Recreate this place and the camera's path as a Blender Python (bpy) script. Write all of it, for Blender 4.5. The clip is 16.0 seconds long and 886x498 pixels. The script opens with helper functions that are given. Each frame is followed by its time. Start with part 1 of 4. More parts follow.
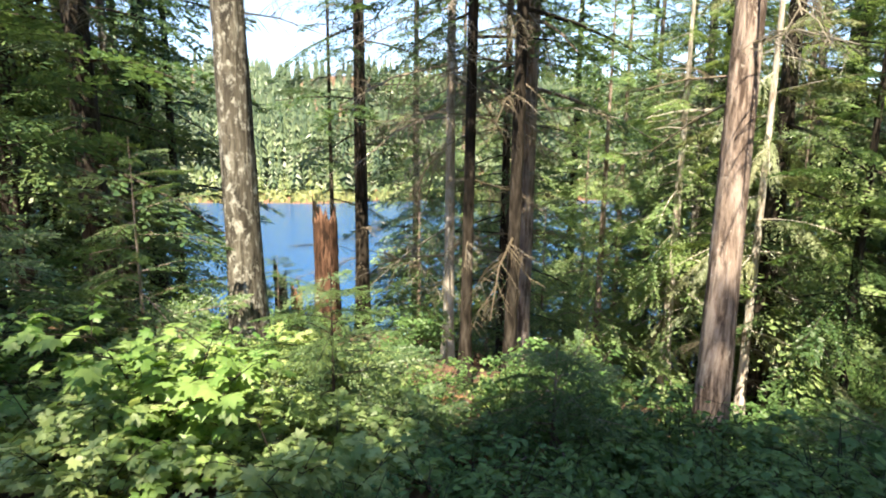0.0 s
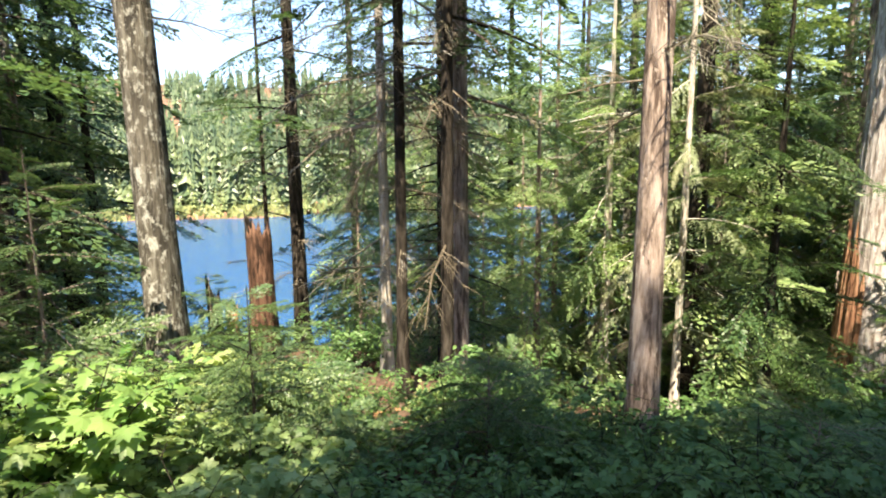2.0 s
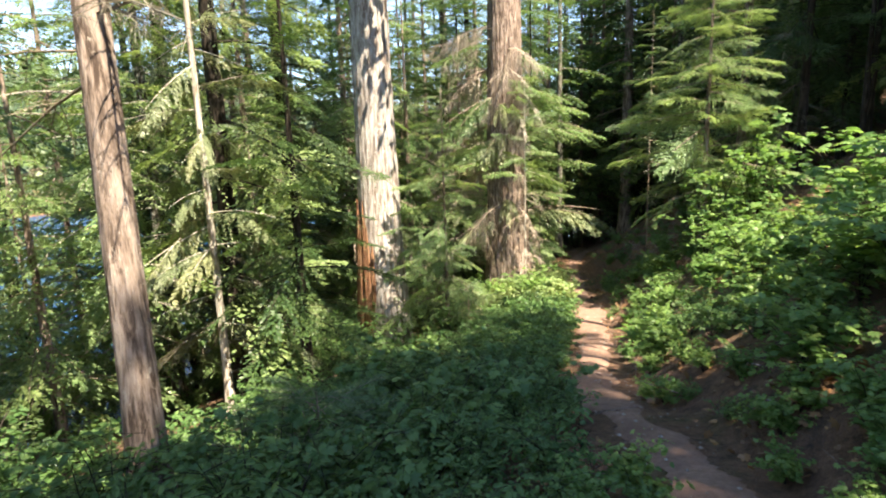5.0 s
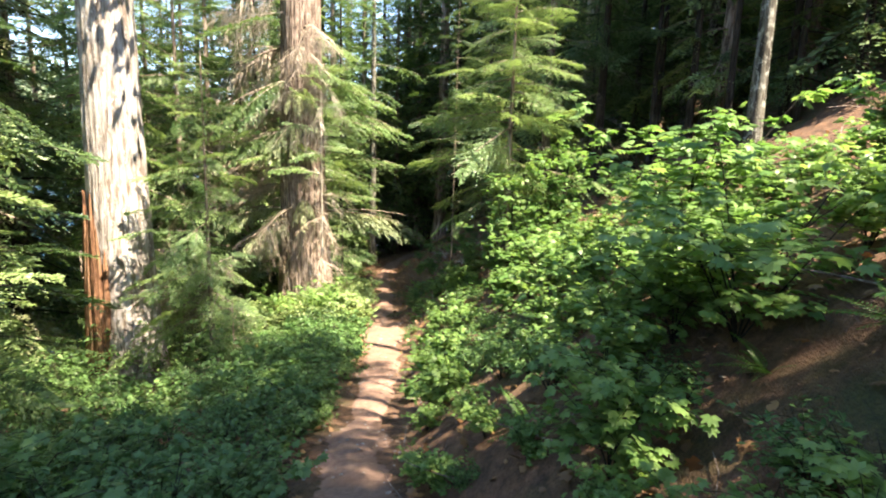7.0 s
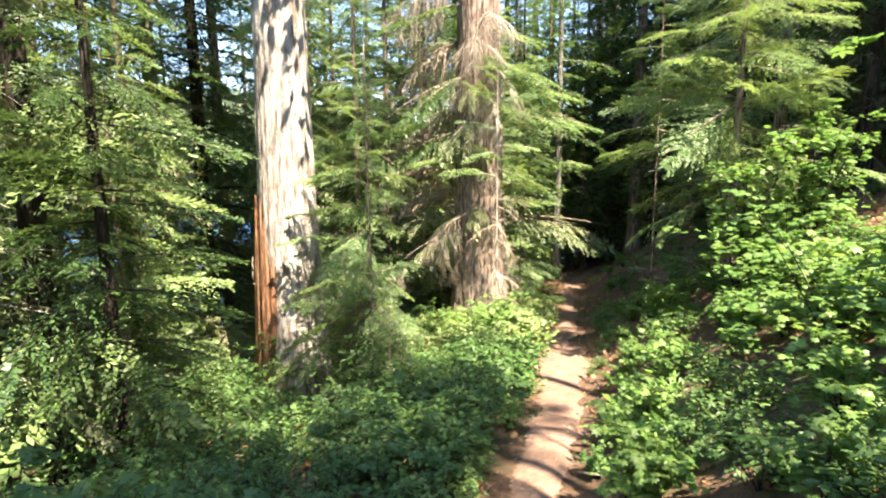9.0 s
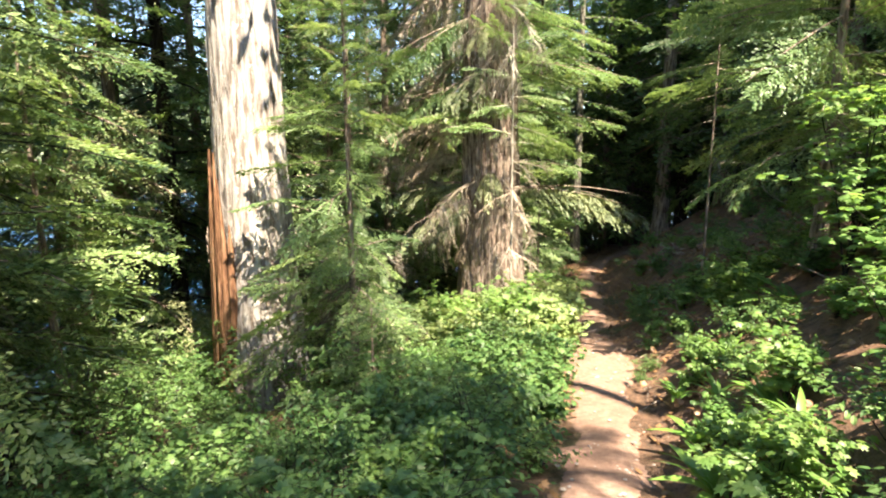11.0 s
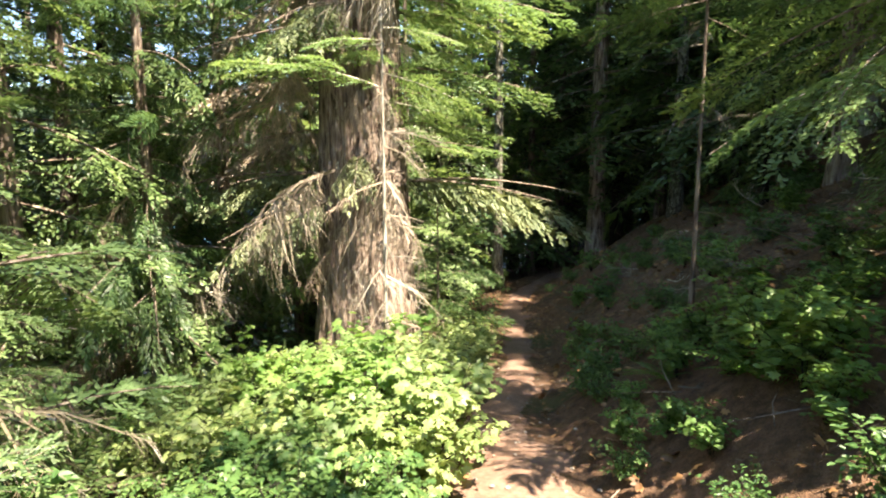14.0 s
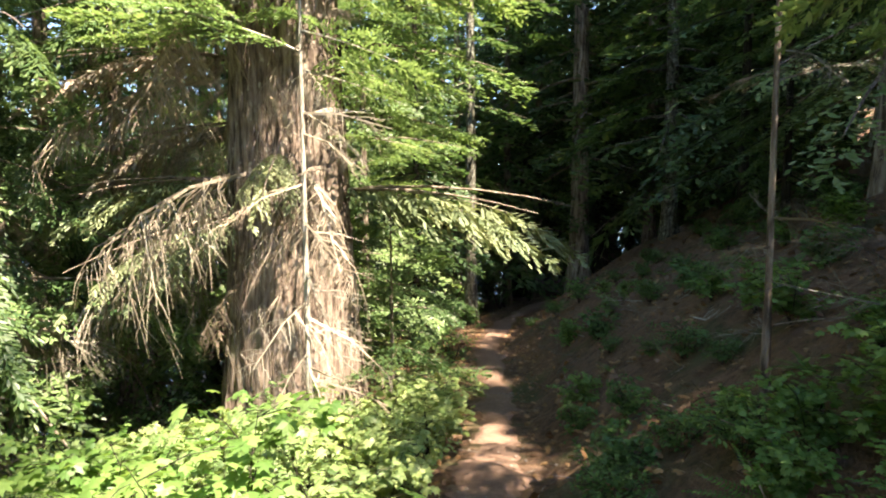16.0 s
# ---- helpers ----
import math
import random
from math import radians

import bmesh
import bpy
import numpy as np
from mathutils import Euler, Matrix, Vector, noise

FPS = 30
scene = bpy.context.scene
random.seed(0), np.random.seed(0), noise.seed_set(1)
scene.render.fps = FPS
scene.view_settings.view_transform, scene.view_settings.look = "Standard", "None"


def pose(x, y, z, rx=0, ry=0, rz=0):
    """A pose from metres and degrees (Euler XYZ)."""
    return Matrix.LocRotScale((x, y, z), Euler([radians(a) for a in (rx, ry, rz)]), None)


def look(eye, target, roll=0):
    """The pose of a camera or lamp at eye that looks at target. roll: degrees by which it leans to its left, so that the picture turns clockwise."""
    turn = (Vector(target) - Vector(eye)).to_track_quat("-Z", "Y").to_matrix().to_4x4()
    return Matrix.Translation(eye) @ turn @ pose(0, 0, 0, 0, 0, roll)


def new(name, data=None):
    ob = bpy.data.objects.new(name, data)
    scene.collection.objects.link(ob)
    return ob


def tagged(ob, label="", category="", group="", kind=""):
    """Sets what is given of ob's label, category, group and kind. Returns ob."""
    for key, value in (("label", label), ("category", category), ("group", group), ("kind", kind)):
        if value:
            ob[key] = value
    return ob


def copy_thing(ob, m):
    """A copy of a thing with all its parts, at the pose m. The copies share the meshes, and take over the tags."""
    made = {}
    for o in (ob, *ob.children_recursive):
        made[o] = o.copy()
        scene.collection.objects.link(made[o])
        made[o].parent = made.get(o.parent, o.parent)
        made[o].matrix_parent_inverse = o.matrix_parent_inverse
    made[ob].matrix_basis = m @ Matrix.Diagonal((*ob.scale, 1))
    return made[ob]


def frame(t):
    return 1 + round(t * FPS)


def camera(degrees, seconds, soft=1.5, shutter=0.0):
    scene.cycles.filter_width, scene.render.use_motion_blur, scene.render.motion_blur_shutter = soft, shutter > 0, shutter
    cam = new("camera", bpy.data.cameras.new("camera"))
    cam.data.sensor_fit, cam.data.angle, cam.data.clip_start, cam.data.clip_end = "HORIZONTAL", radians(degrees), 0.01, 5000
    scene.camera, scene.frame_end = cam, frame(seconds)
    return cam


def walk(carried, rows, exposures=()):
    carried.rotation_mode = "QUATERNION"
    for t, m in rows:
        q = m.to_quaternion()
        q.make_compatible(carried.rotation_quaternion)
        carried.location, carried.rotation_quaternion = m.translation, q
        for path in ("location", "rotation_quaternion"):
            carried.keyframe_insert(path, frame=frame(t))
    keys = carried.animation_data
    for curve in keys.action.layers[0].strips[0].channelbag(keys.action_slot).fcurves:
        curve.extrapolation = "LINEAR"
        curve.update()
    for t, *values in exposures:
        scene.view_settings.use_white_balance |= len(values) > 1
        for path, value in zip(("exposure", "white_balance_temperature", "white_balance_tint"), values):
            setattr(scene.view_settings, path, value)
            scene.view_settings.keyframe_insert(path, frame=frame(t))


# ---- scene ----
cam = camera(77.8, 16.0, soft=2.0)
PATH = [
    (0.0, (-0.011, -0.008, 1.455), (0.077, 1.961, 1.114), 0.6),
    (0.5, (0.015, 0.057, 1.443), (0.139, 2.026, 1.114), 0.6),
    (1, (0.034, 0.077, 1.43), (0.195, 2.045, 1.115), 0.3),
    (1.5, (0.067, 0.067, 1.428), (0.267, 2.034, 1.123), 0.0),
    (2, (0.113, 0.06, 1.431), (0.401, 2.016, 1.125), -0.6),
    (2.5, (0.188, 0.051, 1.421), (0.616, 1.98, 1.113), -1.4),
    (3, (0.314, 0.036, 1.42), (0.927, 1.913, 1.1), -2.3),
    (3.5, (0.427, 0.049, 1.409), (1.267, 1.834, 1.079), -3.2),
    (4, (0.503, 0.081, 1.394), (1.669, 1.669, 1.049), -3.0),
    (4.5, (0.682, 0.085, 1.392), (2.05, 1.502, 1.045), -2.4),
    (5, (0.789, 0.161, 1.379), (2.338, 1.373, 1.017), -2.0),
    (7.5, (3.207, 0.455, 1.073), (5.066, 1.11, 0.732), 2.1),
    (8, (3.569, 0.606, 1.007), (5.35, 1.452, 0.673), 1.2),
    (8.5, (3.934, 0.838, 0.914), (5.592, 1.91, 0.595), 0.1),
    (9, (4.206, 1.011, 0.828), (5.728, 2.272, 0.521), -0.5),
    (11.5, (6.235, 2.37, 0.147), (7.726, 3.653, -0.216), -0.4),
    (12, (6.867, 2.64, -0.007), (8.413, 3.855, -0.373), -0.1),
    (12.5, (7.47, 2.878, -0.16), (9.065, 4.037, -0.492), 0.3),
    (13, (8.013, 3.086, -0.267), (9.636, 4.218, -0.561), 0.2),
    (13.5, (8.563, 3.338, -0.346), (10.209, 4.443, -0.611), 0.0),
    (14, (9.06, 3.551, -0.404), (10.711, 4.651, -0.658), -0.2),
    (14.5, (9.514, 3.701, -0.475), (11.179, 4.785, -0.704), -0.3),
    (15, (9.879, 3.931, -0.524), (11.549, 5.01, -0.737), -0.7),
    (15.5, (10.281, 4.126, -0.56), (11.952, 5.208, -0.754), -0.9),
    (16, (10.654, 4.334, -0.62), (12.361, 5.364, -0.771), -0.4),
]
walk(cam, [(t, look(eye, target, roll)) for t, eye, target, roll in PATH], exposures=[(0.0, 2.32, 7300, 12), (5.0, 2.36, 7300, 12), (7.6, 2.78, 7300, 12), (9.0, 2.74, 7300, 12), (12.5, 2.62, 7300, 12), (14.0, 2.68, 7300, 12), (16.0, 2.76, 7300, 12)])

# ---- world, sun, exposure ----
SUN_AZ, SUN_EL = -0.22, math.radians(62)          # azimuth from -y towards +x (radians)
sun_dir = Vector((math.sin(SUN_AZ) * math.cos(SUN_EL), -math.cos(SUN_AZ) * math.cos(SUN_EL), math.sin(SUN_EL)))
world = bpy.data.worlds.new("sky")
scene.world = world
world.use_nodes = True
wn = world.node_tree
sky = wn.nodes.new("ShaderNodeTexSky")
sky.sky_type, sky.sun_disc = "NISHITA", False
sky.sun_elevation, sky.sun_rotation = SUN_EL, math.atan2(sun_dir.x, sun_dir.y)
sky.altitude = 1500
sky.air_density, sky.dust_density, sky.ozone_density = 1.0, 0.2, 3.0
wn.links.new(sky.outputs[0], wn.nodes["Background"].inputs[0])
wn.nodes["Background"].inputs[1].default_value = 0.125
sun = new("sun", bpy.data.lights.new("sun", "SUN"))
sun.data.energy, sun.data.angle, sun.data.color = 5.0, radians(0.55), (1.0, 0.92, 0.78)
sun.matrix_world = look(tuple(sun_dir * 60), (0, 0, 0))

RNG = np.random.default_rng(7)

# ---- materials ----


def material(name):
    m = bpy.data.materials.new(name)
    m.use_nodes = True
    nt = m.node_tree
    return m, nt, nt.nodes["Principled BSDF"]


def node(nt, kind, **values):
    n = nt.nodes.new(kind)
    for k, v in values.items():
        n.inputs[k].default_value = v
    return n


def ramp(nt, source, stops):
    r = nt.nodes.new("ShaderNodeValToRGB")
    el = r.color_ramp.elements
    while len(el) < len(stops):
        el.new(0.5)
    for e, (p, c) in zip(el, stops):
        e.position, e.color = p, (*c, 1)
    nt.links.new(source, r.inputs[0])
    return r.outputs[0]


def coords(nt, scale=(1, 1, 1)):
    tc = nt.nodes.new("ShaderNodeTexCoord")
    mp = nt.nodes.new("ShaderNodeMapping")
    mp.inputs["Scale"].default_value = scale
    nt.links.new(tc.outputs["Object"], mp.inputs[0])
    return mp.outputs[0]


def mix(nt, fac, a, b):
    m = nt.nodes.new("ShaderNodeMix")
    m.data_type = "RGBA"
    for s, v in ((m.inputs[0], fac), (m.inputs[6], a), (m.inputs[7], b)):
        if isinstance(v, (int, float)):
            s.default_value = v
        elif isinstance(v, tuple):
            s.default_value = (*v, 1)
        else:
            nt.links.new(v, s)
    return m.outputs[2]


def noise_tex(nt, vec, scale, detail=5.0, rough=0.6):
    n = node(nt, "ShaderNodeTexNoise", Scale=scale, Detail=detail, Roughness=rough)
    nt.links.new(vec, n.inputs["Vector"])
    return n.outputs[0]


def bump(nt, bsdf, height, strength, distance=0.02):
    b = node(nt, "ShaderNodeBump", Strength=strength, Distance=distance)
    nt.links.new(height, b.inputs["Height"])
    nt.links.new(b.outputs[0], bsdf.inputs["Normal"])


def leaf_material(name, dark, light, through_share=0.4, rough=0.42, glow=(1.2, 1.18, 0.8)):
    m, nt, p = material(name)
    g = nt.nodes.new("ShaderNodeNewGeometry")
    oi = nt.nodes.new("ShaderNodeObjectInfo")
    c1 = ramp(nt, g.outputs["Random Per Island"], [(0.0, dark), (0.55, tuple((a + b) / 2 for a, b in zip(dark, light))), (1.0, light)])
    tint = ramp(nt, oi.outputs["Random"], [(0.0, (0.82, 0.9, 0.86)), (1.0, (1.12, 1.06, 0.95))])
    mm = nt.nodes.new("ShaderNodeMix")
    mm.data_type, mm.blend_type = "RGBA", "MULTIPLY"
    mm.inputs[0].default_value = 1.0
    nt.links.new(c1, mm.inputs[6])
    nt.links.new(tint, mm.inputs[7])
    nt.links.new(mm.outputs[2], p.inputs["Base Color"])
    p.inputs["Roughness"].default_value = rough
    p.inputs["Specular IOR Level"].default_value = 0.35
    tr = nt.nodes.new("ShaderNodeBsdfTranslucent")
    gm = nt.nodes.new("ShaderNodeMix")
    gm.data_type, gm.blend_type = "RGBA", "MULTIPLY"
    gm.inputs[0].default_value = 1.0
    nt.links.new(mm.outputs[2], gm.inputs[6])
    gm.inputs[7].default_value = (*glow, 1)
    nt.links.new(gm.outputs[2], tr.inputs[0])
    ms = nt.nodes.new("ShaderNodeMixShader")
    ms.inputs[0].default_value = through_share
    nt.links.new(p.outputs[0], ms.inputs[1])
    nt.links.new(tr.outputs[0], ms.inputs[2])
    nt.links.new(ms.outputs[0], nt.nodes["Material Output"].inputs[0])
    return m


def bark_material(name, crack, plate, light, patch=None, patch_cut=0.55, ridge=9.0):
    m, nt, p = material(name)
    v = coords(nt, (1, 1, 0.16))
    n1 = noise_tex(nt, v, ridge * 2.2, 6, 0.62)
    v2 = coords(nt, (1, 1, 0.45))
    n2 = noise_tex(nt, v2, 3.0, 4, 0.6)
    col = ramp(nt, n1, [(0.4, crack), (0.5, plate), (0.64, light)])
    col = mix(nt, ramp(nt, n2, [(0.4, (0, 0, 0)), (0.62, (0.55, 0.55, 0.55))]), col, tuple(a * 0.6 for a in plate))
    if patch:
        v3 = coords(nt, (1, 1, 0.6))
        n3 = noise_tex(nt, v3, 17.0, 6, 0.72)
        col = mix(nt, ramp(nt, n3, [(patch_cut - 0.04, (0, 0, 0)), (patch_cut + 0.05, (0.9, 0.9, 0.9))]), col, patch)
    nt.links.new(col, p.inputs["Base Color"])
    p.inputs["Roughness"].default_value = 0.92
    p.inputs["Specular IOR Level"].default_value = 0.15
    bump(nt, p, n1, 1.0, 0.045)
    return m


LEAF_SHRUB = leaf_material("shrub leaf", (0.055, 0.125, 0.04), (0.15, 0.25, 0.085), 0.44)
# lighter copy of the shrub leaf, strong sunlight put into its colour
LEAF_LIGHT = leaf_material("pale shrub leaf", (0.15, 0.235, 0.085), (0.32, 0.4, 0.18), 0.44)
LEAF_MAPLE = leaf_material("vine maple leaf", (0.09, 0.19, 0.05), (0.22, 0.34, 0.115), 0.5)
LEAF_LILY = leaf_material("strap leaf", (0.09, 0.19, 0.04), (0.17, 0.3, 0.07), 0.4)
LEAF_FERN = leaf_material("fern leaf", (0.06, 0.14, 0.03), (0.14, 0.25, 0.06), 0.4)
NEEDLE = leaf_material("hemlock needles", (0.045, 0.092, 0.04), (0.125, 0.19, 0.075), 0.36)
# dark and light needle greens, which also carry shade and sunlight
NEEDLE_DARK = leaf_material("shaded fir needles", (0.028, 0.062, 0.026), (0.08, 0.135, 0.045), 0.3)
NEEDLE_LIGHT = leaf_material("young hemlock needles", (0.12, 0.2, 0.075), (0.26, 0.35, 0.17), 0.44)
NEEDLE_GREY = leaf_material("lichened needles", (0.125, 0.15, 0.085), (0.26, 0.29, 0.165), 0.3)
NEEDLE_DEAD = leaf_material("dead twigs", (0.23, 0.18, 0.15), (0.47, 0.4, 0.35), 0.1, glow=(1, 0.9, 0.75))
TWIG_DARK = leaf_material("dark dead twigs", (0.07, 0.06, 0.045), (0.2, 0.17, 0.13), 0.05, glow=(1, 0.9, 0.75))
BARK_FIR = bark_material("sunlit furrowed fir bark", (0.06, 0.042, 0.034), (0.25, 0.185, 0.15), (0.42, 0.34, 0.285), (0.5, 0.44, 0.37), 0.62)
BARK_GREY = bark_material("mottled grey bark", (0.03, 0.027, 0.022), (0.1, 0.09, 0.07), (0.2, 0.19, 0.155), (0.36, 0.36, 0.31), 0.56)
BARK_PALE = bark_material("pale weathered bark", (0.16, 0.12, 0.095), (0.38, 0.34, 0.31), (0.54, 0.51, 0.475), (0.6, 0.575, 0.54), 0.6, 7.0)
BARK_BROWN = bark_material("grey brown furrowed bark", (0.065, 0.046, 0.036), (0.24, 0.185, 0.15), (0.4, 0.33, 0.28), (0.43, 0.38, 0.32), 0.63, ridge=8.0)
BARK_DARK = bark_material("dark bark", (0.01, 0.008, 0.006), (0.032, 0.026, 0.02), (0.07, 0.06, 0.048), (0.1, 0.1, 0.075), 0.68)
BARK_SNAG = bark_material("bleached snag wood", (0.25, 0.2, 0.15), (0.46, 0.42, 0.36), (0.62, 0.58, 0.51))
WOOD_RED = bark_material("exposed red wood", (0.06, 0.03, 0.02), (0.25, 0.125, 0.07), (0.4, 0.25, 0.155), ridge=7.0)
WOOD_ROT = bark_material("rotten stump wood", (0.02, 0.012, 0.008), (0.085, 0.045, 0.029), (0.16, 0.092, 0.06), (0.24, 0.17, 0.115), 0.66)


def ground_material():
    m, nt, p = material("forest floor")
    v = coords(nt)
    a, b, c = noise_tex(nt, v, 0.7, 5), noise_tex(nt, v, 9.0, 8, 0.7), noise_tex(nt, v, 55.0, 4, 0.7)
    duff = ramp(nt, b, [(0.3, (0.03, 0.017, 0.009)), (0.48, (0.15, 0.08, 0.045)), (0.7, (0.28, 0.15, 0.085))])
    moss = ramp(nt, c, [(0.35, (0.02, 0.04, 0.01)), (0.65, (0.07, 0.11, 0.025))])
    duff = mix(nt, ramp(nt, c, [(0.36, (0.5, 0.5, 0.5)), (0.52, (0, 0, 0))]), duff, (0.05, 0.029, 0.017))
    d = noise_tex(nt, coords(nt, (1, 3, 1)), 38.0, 3, 0.7)
    duff = mix(nt, ramp(nt, d, [(0.6, (0, 0, 0)), (0.68, (0.6, 0.6, 0.6))]), duff, (0.22, 0.14, 0.08))
    nt.links.new(mix(nt, ramp(nt, a, [(0.52, (0, 0, 0)), (0.64, (0.7, 0.7, 0.7))]), duff, moss), p.inputs["Base Color"])
    p.inputs["Roughness"].default_value = 0.95
    bump(nt, p, d, 1.0, 0.05)
    return m


def soil_material():
    m, nt, p = material("trodden soil")
    v = coords(nt)
    a, b, c = noise_tex(nt, v, 2.3, 5), noise_tex(nt, v, 22.0, 6, 0.65), noise_tex(nt, v, 120.0, 3, 0.7)
    col = ramp(nt, a, [(0.3, (0.15, 0.084, 0.058)), (0.7, (0.27, 0.168, 0.124))])
    col = mix(nt, ramp(nt, b, [(0.42, (0.65, 0.65, 0.65)), (0.6, (0, 0, 0))]), col, (0.12, 0.068, 0.046))
    col = mix(nt, ramp(nt, c, [(0.62, (0, 0, 0)), (0.72, (0.7, 0.7, 0.7))]), col, (0.3, 0.2, 0.14))
    nt.links.new(col, p.inputs["Base Color"])
    p.inputs["Roughness"].default_value = 0.95
    bump(nt, p, b, 0.6, 0.02)
    return m


def water_material():
    m, nt, p = material("lake water")
    v = coords(nt, (1, 2.2, 1))
    a = noise_tex(nt, v, 2.2, 4, 0.6)
    p.inputs["Base Color"].default_value = (0.012, 0.06, 0.15, 1)
    p.inputs["Roughness"].default_value = 0.15
    p.inputs["IOR"].default_value = 1.33
    bump(nt, p, a, 0.7, 0.2)
    return m


def plain_material(name, dark, light, scale, rough=0.9):
    m, nt, p = material(name)
    n = noise_tex(nt, coords(nt), scale, 5)
    nt.links.new(ramp(nt, n, [(0.3, dark), (0.7, light)]), p.inputs["Base Color"])
    p.inputs["Roughness"].default_value = rough
    bump(nt, p, n, 0.5, 0.02)
    return m


GROUND, SOIL, WATER = ground_material(), soil_material(), water_material()
GRASS = leaf_material("shore grass", (0.2, 0.23, 0.09), (0.32, 0.35, 0.17), 0.15)
FAR_TREE = leaf_material("far conifers", (0.06, 0.1, 0.055), (0.16, 0.21, 0.11), 0.2)
FAR_LIGHT = leaf_material("far pale shrubs", (0.12, 0.17, 0.065), (0.23, 0.28, 0.125), 0.2)
STONE = plain_material("stone", (0.16, 0.13, 0.11), (0.34, 0.3, 0.26), 14)
LITTER = leaf_material("fallen leaves", (0.12, 0.06, 0.03), (0.36, 0.2, 0.1), 0.15, glow=(1.2, 0.9, 0.6))

# ---- mesh helpers ----


def mesh_from(name, verts, faces, mat, smooth=False):
    """A mesh from an array of places and a list of arrays of triangles or quads."""
    me = bpy.data.meshes.new(name)
    verts = np.asarray(verts, np.float32)
    me.vertices.add(len(verts))
    me.vertices.foreach_set("co", verts.ravel())
    loops = np.concatenate([np.asarray(f, np.int32).ravel() for f in faces if len(f)])
    sizes = np.concatenate([np.full(len(f), np.asarray(f).shape[1], np.int32) for f in faces if len(f)])
    me.loops.add(len(loops))
    me.loops.foreach_set("vertex_index", loops)
    me.polygons.add(len(sizes))
    starts = np.r_[0, np.cumsum(sizes)[:-1]].astype(np.int32)
    me.polygons.foreach_set("loop_start", starts)
    me.polygons.foreach_set("loop_total", sizes)
    me.update(calc_edges=True)
    me.polygons.foreach_set("use_smooth", np.full(len(sizes), smooth))
    me.materials.append(mat)
    return me


class Soup:
    """Gathers triangles and quads for one mesh."""

    def __init__(self):
        self.v, self.f, self.n = [], [], 0

    def add(self, verts, *faces):
        self.v.append(np.asarray(verts, np.float32))
        self.f += [np.asarray(f, np.int32) + self.n for f in faces]
        self.n += len(verts)

    def many(self, verts, faces, mats):
        """A template (n, 3) and its faces, once for each 4 x 4 of mats."""
        mats = np.asarray(mats, np.float32)
        if not len(mats):
            return
        out = np.einsum("kij,nj->kni", mats[:, :3, :3], verts) + mats[:, None, :3, 3]
        k, n = len(mats), len(verts)
        for f in faces:
            ff = (np.asarray(f, np.int32)[None] + (np.arange(k) * n)[:, None, None]).reshape(-1, np.asarray(f).shape[1])
            self.f.append(ff + self.n)
        self.v.append(out.reshape(-1, 3))
        self.n += k * n

    def tube(self, places, radii, sides=5):
        places, radii = np.asarray(places, float), np.asarray(radii, float)
        way = np.gradient(places, axis=0)
        way /= np.linalg.norm(way, axis=1, keepdims=True) + 1e-9
        ref = np.array([0, 0, 1.0]) if abs(way[:, 2]).mean() < 0.8 else np.array([1.0, 0, 0])
        a = np.cross(way, ref)
        a /= np.linalg.norm(a, axis=1, keepdims=True) + 1e-9
        b = np.cross(way, a)
        ang = np.linspace(0, 2 * np.pi, sides, endpoint=False)
        ring = places[:, None] + radii[:, None, None] * (a[:, None] * np.cos(ang)[None, :, None] + b[:, None] * np.sin(ang)[None, :, None])
        k = len(places)
        i, j = np.meshgrid(np.arange(k - 1), np.arange(sides), indexing="ij")
        q = np.stack([i * sides + j, i * sides + (j + 1) % sides, (i + 1) * sides + (j + 1) % sides, (i + 1) * sides + j], -1).reshape(-1, 4)
        self.add(ring.reshape(-1, 3), q)

    def mesh(self, name, mat, smooth=False):
        return mesh_from(name, np.concatenate(self.v), self.f, mat, smooth)


def part(name, me, parent, label=""):
    ob = new(name, me)
    ob.parent = parent
    return tagged(ob, label)


def turn(az, pitch, roll=0.0):
    """Rows of turns: local x points along azimuth az, raised by pitch."""
    az, pitch, roll = np.broadcast_arrays(np.asarray(az, float), pitch, roll)
    x = np.stack([np.cos(az) * np.cos(pitch), np.sin(az) * np.cos(pitch), np.sin(pitch)], -1)
    s = np.stack([-np.sin(az), np.cos(az), 0 * az], -1)
    u = np.cross(x, s)
    c, n = np.cos(roll)[..., None], np.sin(roll)[..., None]
    return np.stack([x, c * s + n * u, c * u - n * s], -1)


def placed(rot, scale, at):
    m = np.zeros((len(rot), 4, 4))
    if not len(rot):
        return m
    m[:, :3, :3] = rot * np.reshape(scale, (len(rot), 1, -1))
    m[:, :3, 3], m[:, 3, 3] = at, 1
    return m


# ---- the lie of the land ----
TRAIL = np.array([
    (-40, 0, 0.6), (-16, 2.6, 0.3), (-9, 3.0, 0.15), (-5, 2.4, 0.05), (-2.8, 1.9, 0.0), (-1.5, 1.25, 0.0), (-0.3, 0.2, 0.0), (0.8, -0.05, -0.03), (2.0, 0.1, -0.16),
    (3.2, 0.45, -0.36), (4.2, 1.0, -0.62), (5.2, 1.7, -0.95), (6.2, 2.35, -1.26), (7.5, 2.88, -1.56), (8.6, 3.35, -1.76),
    (9.5, 3.72, -1.9), (10.65, 4.3, -2.04), (11.8, 4.85, -2.2), (13.3, 5.75, -2.5), (15.2, 6.5, -2.85), (18.4, 8.1, -3.35), (21.5, 9.6, -3.5),
    (25, 10.2, -3.5), (30, 9.5, -3.4), (48, 8, -3.4)])
LAKE = -6.6


